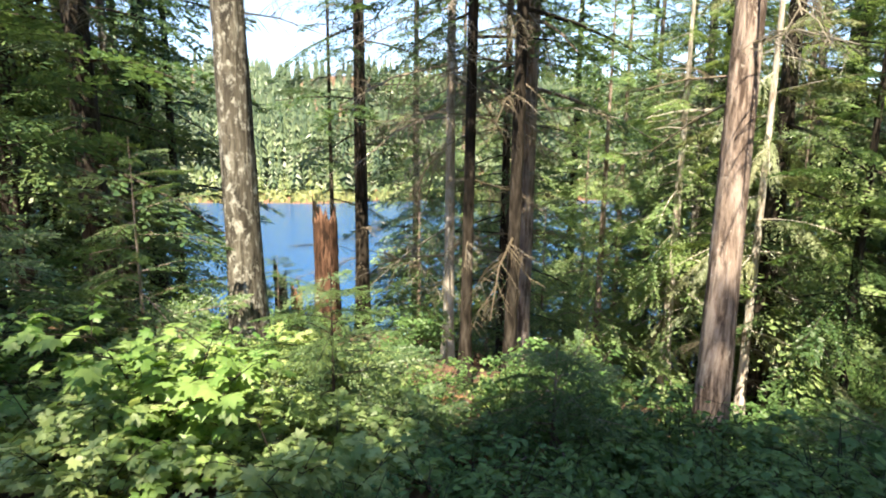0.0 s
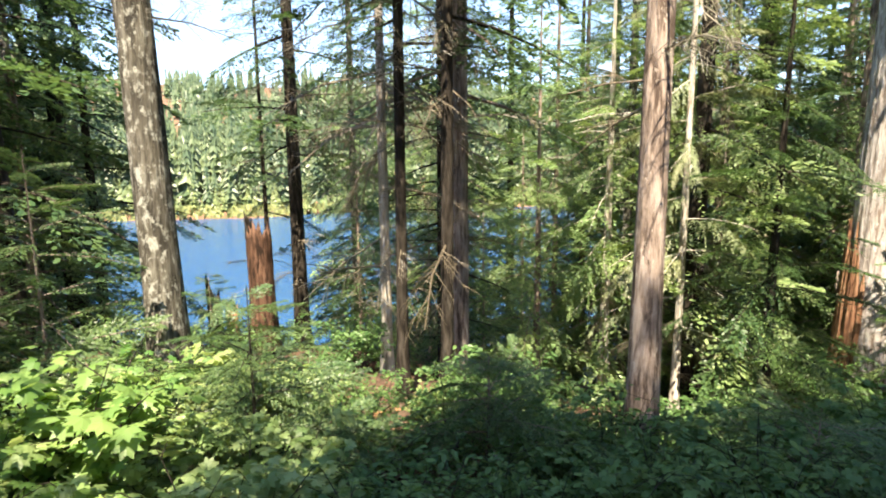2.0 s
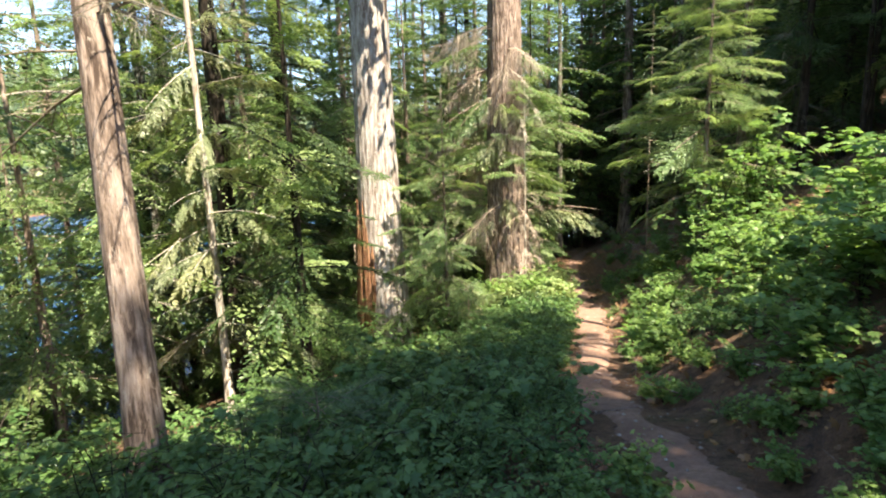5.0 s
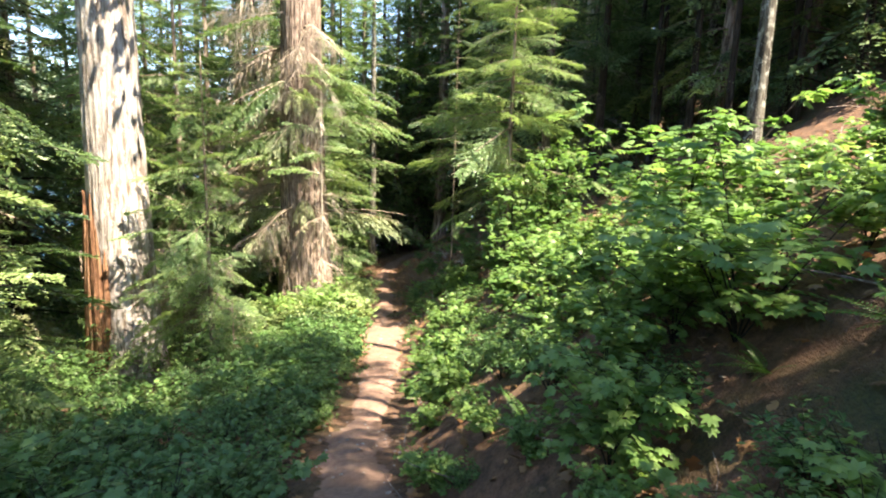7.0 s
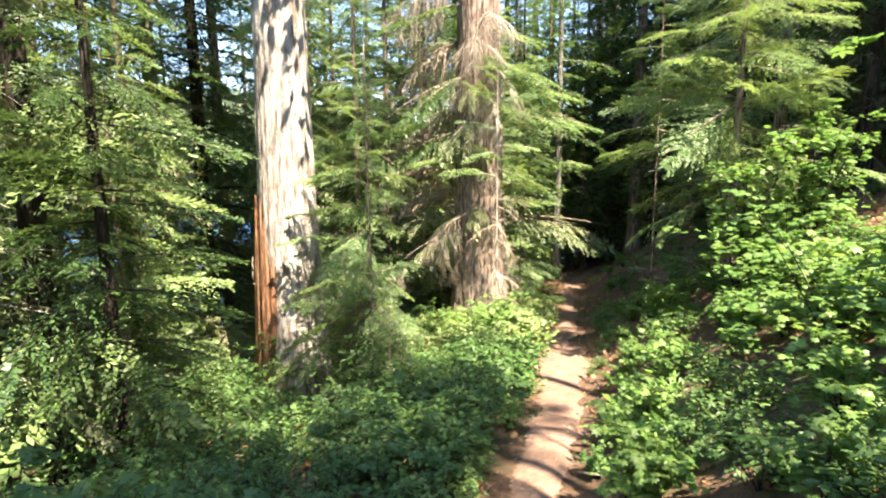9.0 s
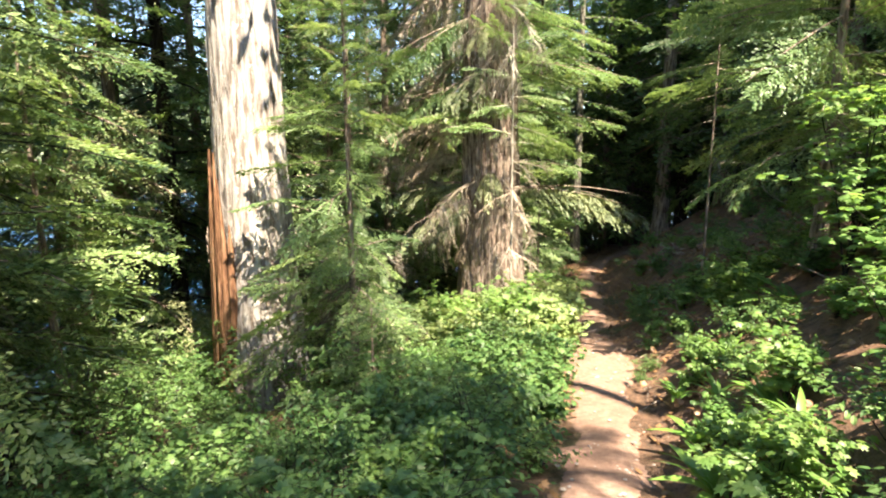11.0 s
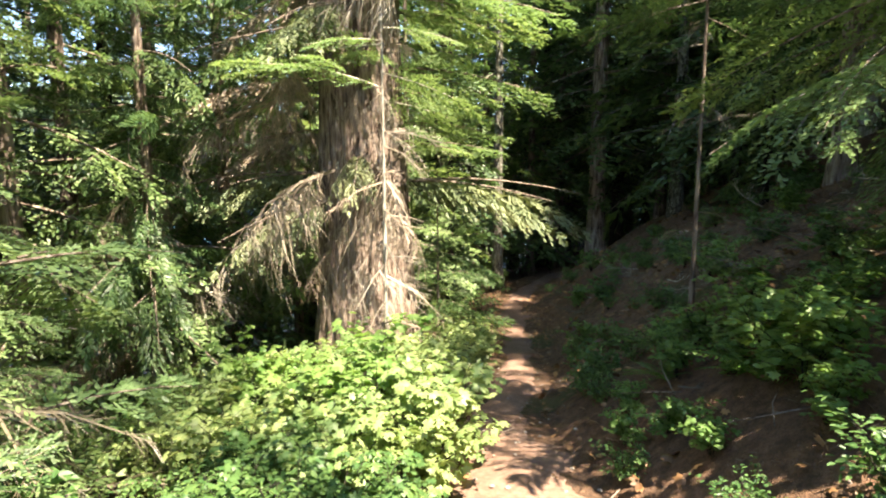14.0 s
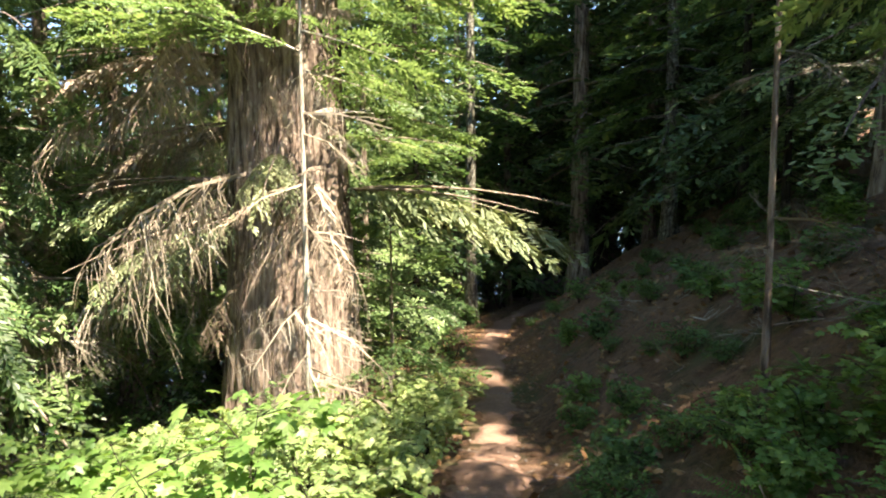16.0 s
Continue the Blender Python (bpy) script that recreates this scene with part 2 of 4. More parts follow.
def smooth_line(points, n=12):
    out = []
    for i in range(len(points) - 1):
        p = [points[max(0, min(len(points) - 1, i + k))] for k in (-1, 0, 1, 2)]
        for t in np.linspace(0, 1, n, endpoint=False):
            out.append(0.5 * (2 * p[1] + (p[2] - p[0]) * t + (2 * p[0] - 5 * p[1] + 4 * p[2] - p[3]) * t**2 + (3 * p[1] - p[0] - 3 * p[2] + p[3]) * t**3))
    return np.array(out + [points[-1]])


LINE = smooth_line(TRAIL)
LINE_WAY = np.gradient(LINE[:, :2], axis=0)
LINE_WAY /= np.linalg.norm(LINE_WAY, axis=1, keepdims=True)


def ripple(x, y, scale, seed=0.0):
    """A soft unevenness between about -1 and 1."""
    x, y = np.asarray(x) / scale + seed, np.asarray(y) / scale - seed * 1.7
    return (np.sin(x * 1.7 + 1.3 * np.sin(y * 1.1)) + np.sin(y * 2.1 + 1.1 * np.sin(x * 0.9 + 2)) + 0.6 * np.sin(x * 3.9 + y * 2.7) + 0.5 * np.sin(y * 4.7 - x * 3.1)) / 2.6


def beside(x, y):
    """Signed distance from the trail (downhill positive) and the trail's height there."""
    x, y = np.ravel(x).astype(float), np.ravel(y).astype(float)
    side, height = np.empty(len(x)), np.empty(len(x))
    for i in range(0, len(x), 4000):
        dx, dy = x[i:i + 4000, None] - LINE[:, 0], y[i:i + 4000, None] - LINE[:, 1]
        k = np.argmin(dx * dx + dy * dy, axis=1)
        r = np.arange(len(k))
        d = np.sqrt(dx[r, k] ** 2 + dy[r, k] ** 2)
        s = np.sign(LINE_WAY[k, 0] * dy[r, k] - LINE_WAY[k, 1] * dx[r, k])
        side[i:i + 4000], height[i:i + 4000] = s * d, LINE[k, 2]
    return side, height


def ground(x, y):
    shape = np.shape(x)
    x, y = np.ravel(x).astype(float), np.ravel(y).astype(float)
    s, z = beside(x, y)
    a = np.abs(s)
    down = -0.04 * np.clip(a - 0.25, 0, 1) - 0.24 * np.clip(a - 0.6, 0, 4.4) - 0.3 * np.clip(a - 5, 0, 7) - 0.55 * np.clip(a - 12, 0, 40)
    up = 0.78 * np.clip(a - 0.46, 0, 1.5) + 0.56 * np.clip(a - 1.9, 0, 8) + 0.4 * np.clip(a - 9.9, 0, 40)
    # beyond the switchback the land behind keeps level
    near = z + np.where(s > 0, down, up)
    rough = np.clip(a - 0.35, 0, 1.5) / 1.5
    near += rough * (0.07 * ripple(x, y, 0.55) + 0.1 * ripple(x, y, 1.9, 3.0))
    far = LAKE - 1.2 + np.clip(0.5 * (y - 0.15 * x - 91) + 1.0 * ripple(x, y, 9.0), -30, 2.2) + 0.185 * np.clip(y - 0.15 * x - 97, 0, 330) + np.clip((y - 97) / 60, 0, 1) * 6 * ripple(x, y, 60.0)
    z = np.maximum(np.maximum(near, LAKE - 2.5), np.minimum(far, 95))
    return z.reshape(shape)


def ground_at(x, y):
    return float(ground(np.array([x]), np.array([y]))[0])


def axis_steps(lo, hi, inner, outer, far_lo, far_hi):
    a = np.arange(lo, hi + 1e-6, inner)
    left, right = [], []
    step, v = inner, lo
    while v > far_lo:
        step *= 1.22
        v -= step
        left.append(v)
    step, v = inner, hi
    while v < far_hi:
        step = min(step * 1.15, outer)
        v += step
        right.append(v)
    return np.r_[left[::-1], a, right]


gx = axis_steps(-6, 24, 0.2, 40, -1500, 1500)
gy = axis_steps(-5, 16, 0.2, 14, -900, 1800)
GX, GY = np.meshgrid(gx, gy, indexing="ij")
GZ = ground(GX, GY)
gi = np.arange(GX.size).reshape(GX.shape)
quads = np.stack([gi[:-1, :-1], gi[1:, :-1], gi[1:, 1:], gi[:-1, 1:]], -1).reshape(-1, 4)
tagged(new("ground", mesh_from("ground", np.stack([GX, GY, GZ], -1).reshape(-1, 3), [quads], GROUND, True)),
       "brown forest floor of needle litter and moss sloping to a lake", "ground", kind="structure")

# trail: a worn strip with uneven edges
cross = np.linspace(-1, 1, 9)
sel = LINE[(LINE[:, 0] > -10) & (LINE[:, 0] < 27)]
way = LINE_WAY[(LINE[:, 0] > -10) & (LINE[:, 0] < 27)]
rows = []
dense = np.linspace(0, len(sel) - 1, len(sel) * 3)
for q in dense:
    i = int(min(q, len(sel) - 2))
    f = q - i
    p, w = sel[i] * (1 - f) + sel[i + 1] * f, way[i] * (1 - f) + way[i + 1] * f
    nrm = np.array([-w[1], w[0]])
    half = 0.31 + 0.07 * math.sin(p[0] * 2.3) + 0.05 * math.sin(p[0] * 5.7 + 1) + 0.22 * math.exp(-((p[0] - 11.3) / 1.5) ** 2)
    for c in cross:
        e = half * c * (1 + 0.12 * math.sin(p[0] * 9 + c * 3))
        x, y = p[:2] + nrm * e
        lift = 0.03 - 0.09 * abs(c) ** 3
        rows.append((x, y, max(ground_at(x, y) if abs(c) > 0.5 else p[2], p[2] - 0.05) + lift + 0.012 * float(ripple(x, y, 0.16))))
rows = np.array(rows)
ti = np.arange(len(rows)).reshape(-1, 9)
tq = np.stack([ti[:-1, :-1], ti[1:, :-1], ti[1:, 1:], ti[:-1, 1:]], -1).reshape(-1, 4)
tagged(new("trail", mesh_from("trail", rows, [tq], SOIL, True)), "narrow footpath of trodden red-brown soil along the slope", "path", kind="structure")

tagged(new("water", mesh_from("water", [(-700, 2, LAKE), (700, 2, LAKE), (700, 200, LAKE), (-700, 200, LAKE)], [np.array([[0, 1, 2, 3]])], WATER)),
       "calm blue mountain lake below the wooded slope", "lake", kind="structure")

# ---- foliage templates ----


def spray(seed, twigs, leaflets, width=0.42, droop=0.18, leaf_len=0.05, leaf_wide=0.012, fringe=0.0, gaps=0.15, blunt=True):
    """A flat conifer frond, 1 long along x: side twigs of uneven length, each set with short blunt tufts of needles."""
    r = np.random.default_rng(seed)
    v, f = [], []

    def leaf(base, way, side, ln, wd):
        n = len(v)
        if blunt:
            v.extend([base, base + way * ln * 0.35 + side * wd, base + way * ln * 0.85 + side * wd * 0.7, base + way * ln, base + way * ln * 0.8 - side * wd * 0.8, base + way * ln * 0.3 - side * wd])
            f.append((n, n + 1, n + 2, n + 3))
            f.append((n, n + 3, n + 4, n + 5))
        else:
            v.extend([base, base + way * ln * 0.6 + side * wd, base + way * ln, base + way * ln * 0.55 - side * wd])
            f.append((n, n + 1, n + 2, n + 3))

    bend, wave = r.uniform(-0.12, 0.12), r.uniform(0, 6.28)

    def bow(p):
        return np.array([p[0], p[1] + bend * p[0] ** 2, p[2] - droop * p[0] ** 2 - 0.3 * abs(p[1]) ** 1.4 + 0.012 * math.sin(p[0] * 9 + wave)])

    for i in range(twigs):
        for sgn in (-1, 1):
            if r.random() < gaps:
                continue
            px = 0.06 + 0.92 * (i + 0.5 * (sgn > 0) + r.random() * 0.5) / twigs
            ln = width * (0.3 + 0.7 * math.sin(math.pi * min(1, px * 0.8 + 0.2))) * r.uniform(0.5, 1.12) * (1.08 - 0.62 * px)
            ang = r.uniform(0.7, 1.15) * sgn
            sink = r.normal(-0.08, 0.13) - fringe * r.uniform(0.4, 1.4)
            for k in range(leaflets):
                t = (k + 0.2 + 0.6 * r.random()) / leaflets
                a2 = ang * (1 - 0.3 * t)
                tw = np.array([math.cos(a2), math.sin(a2), sink * (0.4 + t)])
                base = np.array([px, 0, 0]) + tw * ln * t
                la = a2 + (-1) ** k * r.uniform(0.3, 0.9) * (1.1 - 0.6 * t)
                lw = np.array([math.cos(la), math.sin(la), r.normal(-0.06, 0.22) - fringe * r.uniform(0.5, 1.5) - 0.15 * t])
                side = np.array([-math.sin(la), math.cos(la), r.uniform(-0.7, 0.7)])
                size = r.uniform(0.65, 1.3) * (1.12 - 0.4 * t)
                leaf(bow(base), lw, side, leaf_len * size, leaf_wide * size)
    for k in range(leaflets * 2):
        base = np.array([0.25 + 0.75 * k / (leaflets * 2), 0, 0])
        la = r.uniform(-0.7, 0.7)
        leaf(bow(base), np.array([math.cos(la), math.sin(la), r.normal(0, 0.15)]), np.array([-math.sin(la), math.cos(la), 0.2]), leaf_len * 1.1, leaf_wide)
    return np.array(v), [np.array(f)]


FROND = {
    "lace": [spray(s, 30, 24, 0.46, 0.22, 0.025, 0.0042) for s in (16, 17, 18)],
    "ultra": [spray(s, 22, 17, 0.44, 0.22, 0.036, 0.0065) for s in (13, 14, 15)],
    "fine": [spray(s, 16, 12, 0.44, 0.24, 0.05, 0.0095) for s in (1, 2, 3)],
    "mid": [spray(s, 18, 12, 0.46, 0.26, 0.046, 0.0098, blunt=False) for s in (4, 5, 6)],
    "coarse": [spray(s, 9, 6, 0.5, 0.28, 0.1, 0.022, blunt=False) for s in (7, 8, 9)],
    "hang": [spray(s, 24, 16, 0.26, 0.4, 0.036, 0.0055, 0.6) for s in (10, 11, 12)],
}


def dead_spray(seed, twigs=14, sub=4, hang=0.35):
    """Bare forked twigs, 1 long along x, as thin three-sided prisms."""
    r = np.random.default_rng(seed)
    s = Soup()

    def twig(a, b, c, w):
        t = np.linspace(0, 1, 3)[:, None]
        s.tube((1 - t) ** 2 * a + 2 * t * (1 - t) * b + t * t * c, w * np.linspace(1, 0.3, 3), 3)

    twig(np.zeros(3), np.array([0.5, 0, 0.05]), np.array([1, 0, -0.25]), 0.014)
    for i in range(twigs):
        px = r.uniform(0.15, 1.0)
        base = np.array([px, 0, 0.1 * px * (1 - px) - 0.25 * px**2])
        ln = r.uniform(0.15, 0.45) * (1.2 - 0.6 * px)
        ang = r.uniform(0.4, 1.3) * r.choice((-1, 1))
        w = np.array([math.cos(ang), math.sin(ang), r.uniform(-0.4, 0.1)])
        tip = base + w * ln + np.array([0, 0, -hang * ln])
        twig(base, base + w * ln * 0.5, tip, 0.0045)
        for k in range(sub):
            b2 = base + (tip - base) * r.uniform(0.2, 0.95)
            w2 = np.array([r.uniform(-0.3, 1), r.uniform(-1, 1) , -r.uniform(0.2, 1.3) * (hang + 0.3)])
            twig(b2, b2 + w2 * ln * 0.25, b2 + w2 * ln * 0.45 + np.array([0, 0, -hang * 0.1]), 0.0022)
    return np.concatenate(s.v), s.f


DEAD = [dead_spray(s) for s in (21, 22, 23)]
DEAD_HANG = [dead_spray(s, 26, 9, 0.9) for s in (24, 25)]


def faces_of(template):
    v, f = template
    return v, [np.concatenate(f)] if len({np.asarray(a).shape[1] for a in f}) == 1 else f


def trunk_soup(height, radius, lean=(0, 0), sides=12, rough=0.06, flare=0.5, furrow=0, seed=0, step=0.5, top=0.12, bend=0.0):
    """A tapered stem with a flared foot; furrow: how many ridges of bark run up it."""
    r = np.random.default_rng(seed)
    hs = np.r_[-0.5, -0.2, np.arange(0, height, step), height]
    ang = np.linspace(0, 2 * np.pi, sides, endpoint=False)
    ph = r.uniform(0, 6.28, 8)
    H, A = np.meshgrid(hs, ang, indexing="ij")
    taper = radius * (1 - (1 - top) * np.clip(H / height, 0, 1) ** 0.9)
    foot = 1 + flare * np.exp(-np.clip(H, 0, None) / (radius * 2.2 + 0.15)) * (1 + 0.35 * np.sin(A * 5 + ph[0]) + 0.2 * np.sin(A * 3 + ph[1]))
    wob = 1 + rough * (np.sin(A * 3 + H * 0.9 + ph[2]) + 0.7 * np.sin(A * 5 - H * 1.7 + ph[3])) * 0.5
    if furrow:
        g = np.abs(np.sin(A * furrow / 2 + 0.9 * np.sin(H * 0.8 + ph[4]) + 0.5 * np.sin(H * 2.3 + A * 2 + ph[5]))) ** 0.6
        wob += 0.1 * (g - 0.6) + r.normal(0, 0.012, H.shape)
    R = taper * foot * wob
    cx = lean[0] * H + bend * np.sin(H * 0.45 + ph[6]) * 0.2
    cy = lean[1] * H + bend * np.sin(H * 0.38 + ph[7]) * 0.2
    v = np.stack([cx + R * np.cos(A), cy + R * np.sin(A), H], -1).reshape(-1, 3)
    k = len(hs)
    i, j = np.meshgrid(np.arange(k - 1), np.arange(sides), indexing="ij")
    q = np.stack([i * sides + j, i * sides + (j + 1) % sides, (i + 1) * sides + (j + 1) % sides, (i + 1) * sides + j], -1).reshape(-1, 4)
    s = Soup()
    s.add(v, q)
    return s


BOUGHS = {}


def bough_mesh(detail, kind, bark, needles):
    """One whole bough, 1 long along x: its limb and its frond, shared by all boughs of the kind."""
    key = (detail, kind, bark.name, needles.name)
    if key not in BOUGHS:
        v, f = FROND[detail][kind]
        s = Soup()
        s.add(v, *f)
        leafy = sum(len(a) for a in f)
        x = np.linspace(0, 0.95, 6)
        s.tube(np.stack([x, 0 * x, -0.2 * x * x - 0.004], -1), 0.0075 * np.linspace(1.1, 0.15, 6), 4)
        me = s.mesh("bough", needles)
        me.materials.append(bark)
        idx = np.zeros(len(me.polygons), np.int32)
        idx[leafy:] = 1
        me.polygons.foreach_set("material_index", idx)
        BOUGHS[key] = me
    return BOUGHS[key]


def dead_mesh(kind, mat, hang=False):
    key = ("dead", kind, mat.name, hang)
    if key not in BOUGHS:
        v, f = faces_of((DEAD_HANG if hang else DEAD)[kind])
        BOUGHS[key] = mesh_from("dead_bough", v, f, mat)
    return BOUGHS[key]


def bough_part(name, me, parent, at, az, pitch, roll, length, label=""):
    ob = part(name, me, parent, label)
    m = turn([az], [pitch], [roll])[0] * length
    ob.matrix_local = Matrix(((*m[0], at[0]), (*m[1], at[1]), (*m[2], at[2]), (0, 0, 0, 1)))
    return ob


def conifer(name, label, height, radius, first, reach, count, bark, needles, seed=0, lean=(0, 0), detail="mid", sag=0.25, fine_to=9.0,
            sides=10, furrow=0, step=0.6, dead=0, dead_reach=1.0, dead_range=(1.0, 6.0), bend=0.0, shape=0.8, group="", dead_mat=None, flare=0.45,
            apart=False, top_share=0.4, dead_az=(0, 6.28), dead_hang=False, dead_pitch=-0.2, clear=None, forks=0.5):
    """A conifer: stem, limbs and a crown of many flat fronds. first: height of the lowest green limbs. apart: each bough is a part of its own."""
    r = np.random.default_rng(seed)
    root = new(name)
    stem = trunk_soup(height, radius, lean, sides, 0.05, flare, furrow, seed, step, bend=bend)
    part("trunk", stem.mesh("trunk", bark, True), root)
    hs = first + (height * 0.98 - first) * (np.arange(count) + r.uniform(-0.5, 0.5, count)).clip(0) / count
    hs = hs[(hs < fine_to) | (r.random(count) < top_share)]
    count = len(hs)
    az = np.arange(count) * 2.399963 + r.uniform(-0.5, 0.5, count)
    rel = (hs - first) / (height - first)
    ln = reach * (1 - rel) ** shape * r.uniform(0.6, 1.15, count) + 0.25
    if clear:
        ln *= np.where(np.cos(az - clear[0]) > clear[1], 0.35, 1.0)
    pitch = 0.28 - sag * 1.6 * (1 - rel) + r.normal(0, 0.2 if apart else 0.14, count)
    at = np.stack([lean[0] * hs, lean[1] * hs, hs], -1)
    roll = r.normal(0, 0.4, count)
    fork = r.uniform(0.3, 0.6, count)
    limbs, crown = Soup(), Soup()
    rot = turn(az, pitch, roll)
    low = hs < fine_to
    for kind in range(3):
        for near in (True, False):
            if apart and near:
                continue
            pick = (np.arange(count) % 3 == kind) & (low == near)
            v, f = FROND[detail if near else "coarse"][kind]
            crown.many(v, f, placed(rot[pick], ln[pick], at[pick]))
    if detail != "coarse" and not apart:
        for k in range(2):
            pick = low & (r.random(count) < forks)
            base = at[pick] + rot[pick][:, :, 0] * (ln[pick] * r.uniform(0.25, 0.55, pick.sum()))[:, None]
            v, f = FROND[detail][k]
            crown.many(v, f, placed(turn(az[pick] + r.choice((-1, 1), pick.sum()) * r.uniform(0.35, 0.8, pick.sum()), pitch[pick] - 0.15, r.normal(0, 0.3, pick.sum())), ln[pick] * 0.62, base))
    if apart:
        for i in np.flatnonzero(low):
            me = bough_mesh(detail, i % 3, bark, needles)
            bough_part("bough", me, root, at[i], az[i], pitch[i], roll[i], ln[i])
            if i % 2:
                b = at[i] + rot[i][:, 0] * ln[i] * fork[i] * 0.6
                bough_part("bough", me, root, b, az[i] + (0.6 if i % 4 == 1 else -0.6), pitch[i] - 0.1, roll[i], ln[i] * 0.65)
    else:
        for h, a, p, length, near in zip(at, az, pitch, ln, low):
            if near:
                x = np.linspace(0, 0.85, 4)
                d = np.stack([np.cos(a) * np.cos(p) * x, np.sin(a) * np.cos(p) * x, np.sin(p) * x - 0.2 * x * x], -1) * length
                limbs.tube(h + d, max(0.006, 0.012 * length) * np.linspace(1.1, 0.25, 4), 4)
    if dead:
        hs2 = r.uniform(*dead_range, dead)
        az2 = r.uniform(*dead_az, dead)
        p2, r2, l2 = r.normal(dead_pitch, 0.25, dead), r.normal(0, 0.5, dead), dead_reach * r.uniform(0.5, 1.2, dead)
        for i in range(dead):
            bough_part("dead_bough", dead_mesh(i % 2 if dead_hang else i % 3, dead_mat or TWIG_DARK, dead_hang), root, (lean[0] * hs2[i], lean[1] * hs2[i], hs2[i]), az2[i], p2[i], r2[i], l2[i])
    if limbs.n:
        tagged(part("limbwood", limbs.mesh("limbwood", bark), root), kind="stuff")
    if crown.n:
        tagged(part("crown", crown.mesh("crown", needles), root), kind="stuff")
    return tagged(root, label, "tree", group)


def stand(ob, x, y, rz=0.0, scale=1.0, dz=-0.03, z=None):
    ob.location = (x, y, (ground_at(x, y) if z is None else z) + dz)
    ob.rotation_euler = (0, 0, rz)
    ob.scale = (scale,) * 3
    return ob


def again(ob, x, y, rz, scale=1.0, dz=-0.05):
    ob.scale = (1, 1, 1)
    c = copy_thing(ob, Matrix.Identity(4))
    return stand(c, x, y, rz, scale, dz)


# ---- trees with places of their own ----
G_NEAR = "conifers on the slope above the lake"
stand(conifer("conifer_tree", "slim fir with mottled grey lichened bark above the lake", 20, 0.155, 7.5, 2.2, 34, BARK_GREY, NEEDLE, 31, (-0.018, 0.0), "coarse", sides=24, furrow=14, step=0.22, dead=6, dead_reach=0.7, dead_range=(3, 6), group=G_NEAR, top_share=0.18), -1.5, 4.75)
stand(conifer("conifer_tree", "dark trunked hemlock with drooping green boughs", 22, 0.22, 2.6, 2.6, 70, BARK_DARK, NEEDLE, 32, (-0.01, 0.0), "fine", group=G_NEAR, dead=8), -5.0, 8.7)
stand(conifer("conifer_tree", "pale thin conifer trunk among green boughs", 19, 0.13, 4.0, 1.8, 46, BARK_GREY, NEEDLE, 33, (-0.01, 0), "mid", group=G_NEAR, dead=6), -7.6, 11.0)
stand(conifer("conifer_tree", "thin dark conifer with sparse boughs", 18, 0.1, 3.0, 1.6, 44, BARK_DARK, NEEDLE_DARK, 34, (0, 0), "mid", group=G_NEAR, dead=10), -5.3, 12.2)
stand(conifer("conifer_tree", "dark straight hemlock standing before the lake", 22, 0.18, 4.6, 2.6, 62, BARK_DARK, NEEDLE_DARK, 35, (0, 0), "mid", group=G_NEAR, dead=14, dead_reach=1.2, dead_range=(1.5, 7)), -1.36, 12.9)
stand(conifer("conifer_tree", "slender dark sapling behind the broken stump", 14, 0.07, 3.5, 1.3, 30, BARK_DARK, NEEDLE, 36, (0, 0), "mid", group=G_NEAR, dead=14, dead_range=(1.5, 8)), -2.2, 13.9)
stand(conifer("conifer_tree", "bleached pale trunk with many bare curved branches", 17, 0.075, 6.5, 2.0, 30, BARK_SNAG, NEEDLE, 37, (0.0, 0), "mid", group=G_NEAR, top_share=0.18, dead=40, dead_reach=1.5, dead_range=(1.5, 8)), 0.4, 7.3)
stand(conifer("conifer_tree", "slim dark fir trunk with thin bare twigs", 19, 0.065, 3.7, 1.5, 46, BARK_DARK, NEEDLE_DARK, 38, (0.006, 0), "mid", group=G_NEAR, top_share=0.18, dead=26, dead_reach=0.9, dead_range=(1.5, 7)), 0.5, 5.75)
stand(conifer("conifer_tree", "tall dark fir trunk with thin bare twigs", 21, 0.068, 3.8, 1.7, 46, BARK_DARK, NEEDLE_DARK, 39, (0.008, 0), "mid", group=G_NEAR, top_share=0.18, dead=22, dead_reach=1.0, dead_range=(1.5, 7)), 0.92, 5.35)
stand(conifer("conifer_tree", "light brown barked fir in sunlight", 22, 0.125, 3.8, 2.0, 50, BARK_BROWN, NEEDLE, 40, (0.005, 0), "mid", sides=16, furrow=9, step=0.3, group=G_NEAR, top_share=0.18, dead=12), 1.36, 7.1)
stand(conifer("conifer_tree", "slender brown conifer with pale drooping boughs", 15, 0.09, 2.6, 1.9, 44, BARK_BROWN, NEEDLE_LIGHT, 41, (0, 0), "mid", group=G_NEAR, sag=0.4, dead=8), 4.9, 13.2)
stand(conifer("conifer_tree", "young hemlock with yellow-green drooping boughs", 9.0, 0.11, 1.8, 1.8, 60, BARK_SNAG, NEEDLE_LIGHT, 42, (0, 0), "fine", apart=True, group=G_NEAR, sag=0.42, dead=10, dead_range=(0.8, 3)), 4.6, 9.6)
stand(conifer("conifer_tree", "red-brown furrowed cedar trunk leaning slightly", 22, 0.115, 8.5, 1.3, 22, BARK_BROWN, NEEDLE, 43, (0.045, 0.08), "coarse", sides=36, furrow=15, step=0.14, group=G_NEAR, top_share=0.18, dead=6, dead_range=(2.5, 5), flare=0.75), 2.12, 3.65)
# light needles here make up for sun that the crowns block
stand(conifer("conifer_tree", "dark hemlock trunk behind the leaning cedar", 21, 0.19, 2.2, 2.6, 60, BARK_DARK, NEEDLE_LIGHT, 44, (0, 0), "mid", group=G_NEAR, top_share=0.18, dead=10), 6.2, 9.3)
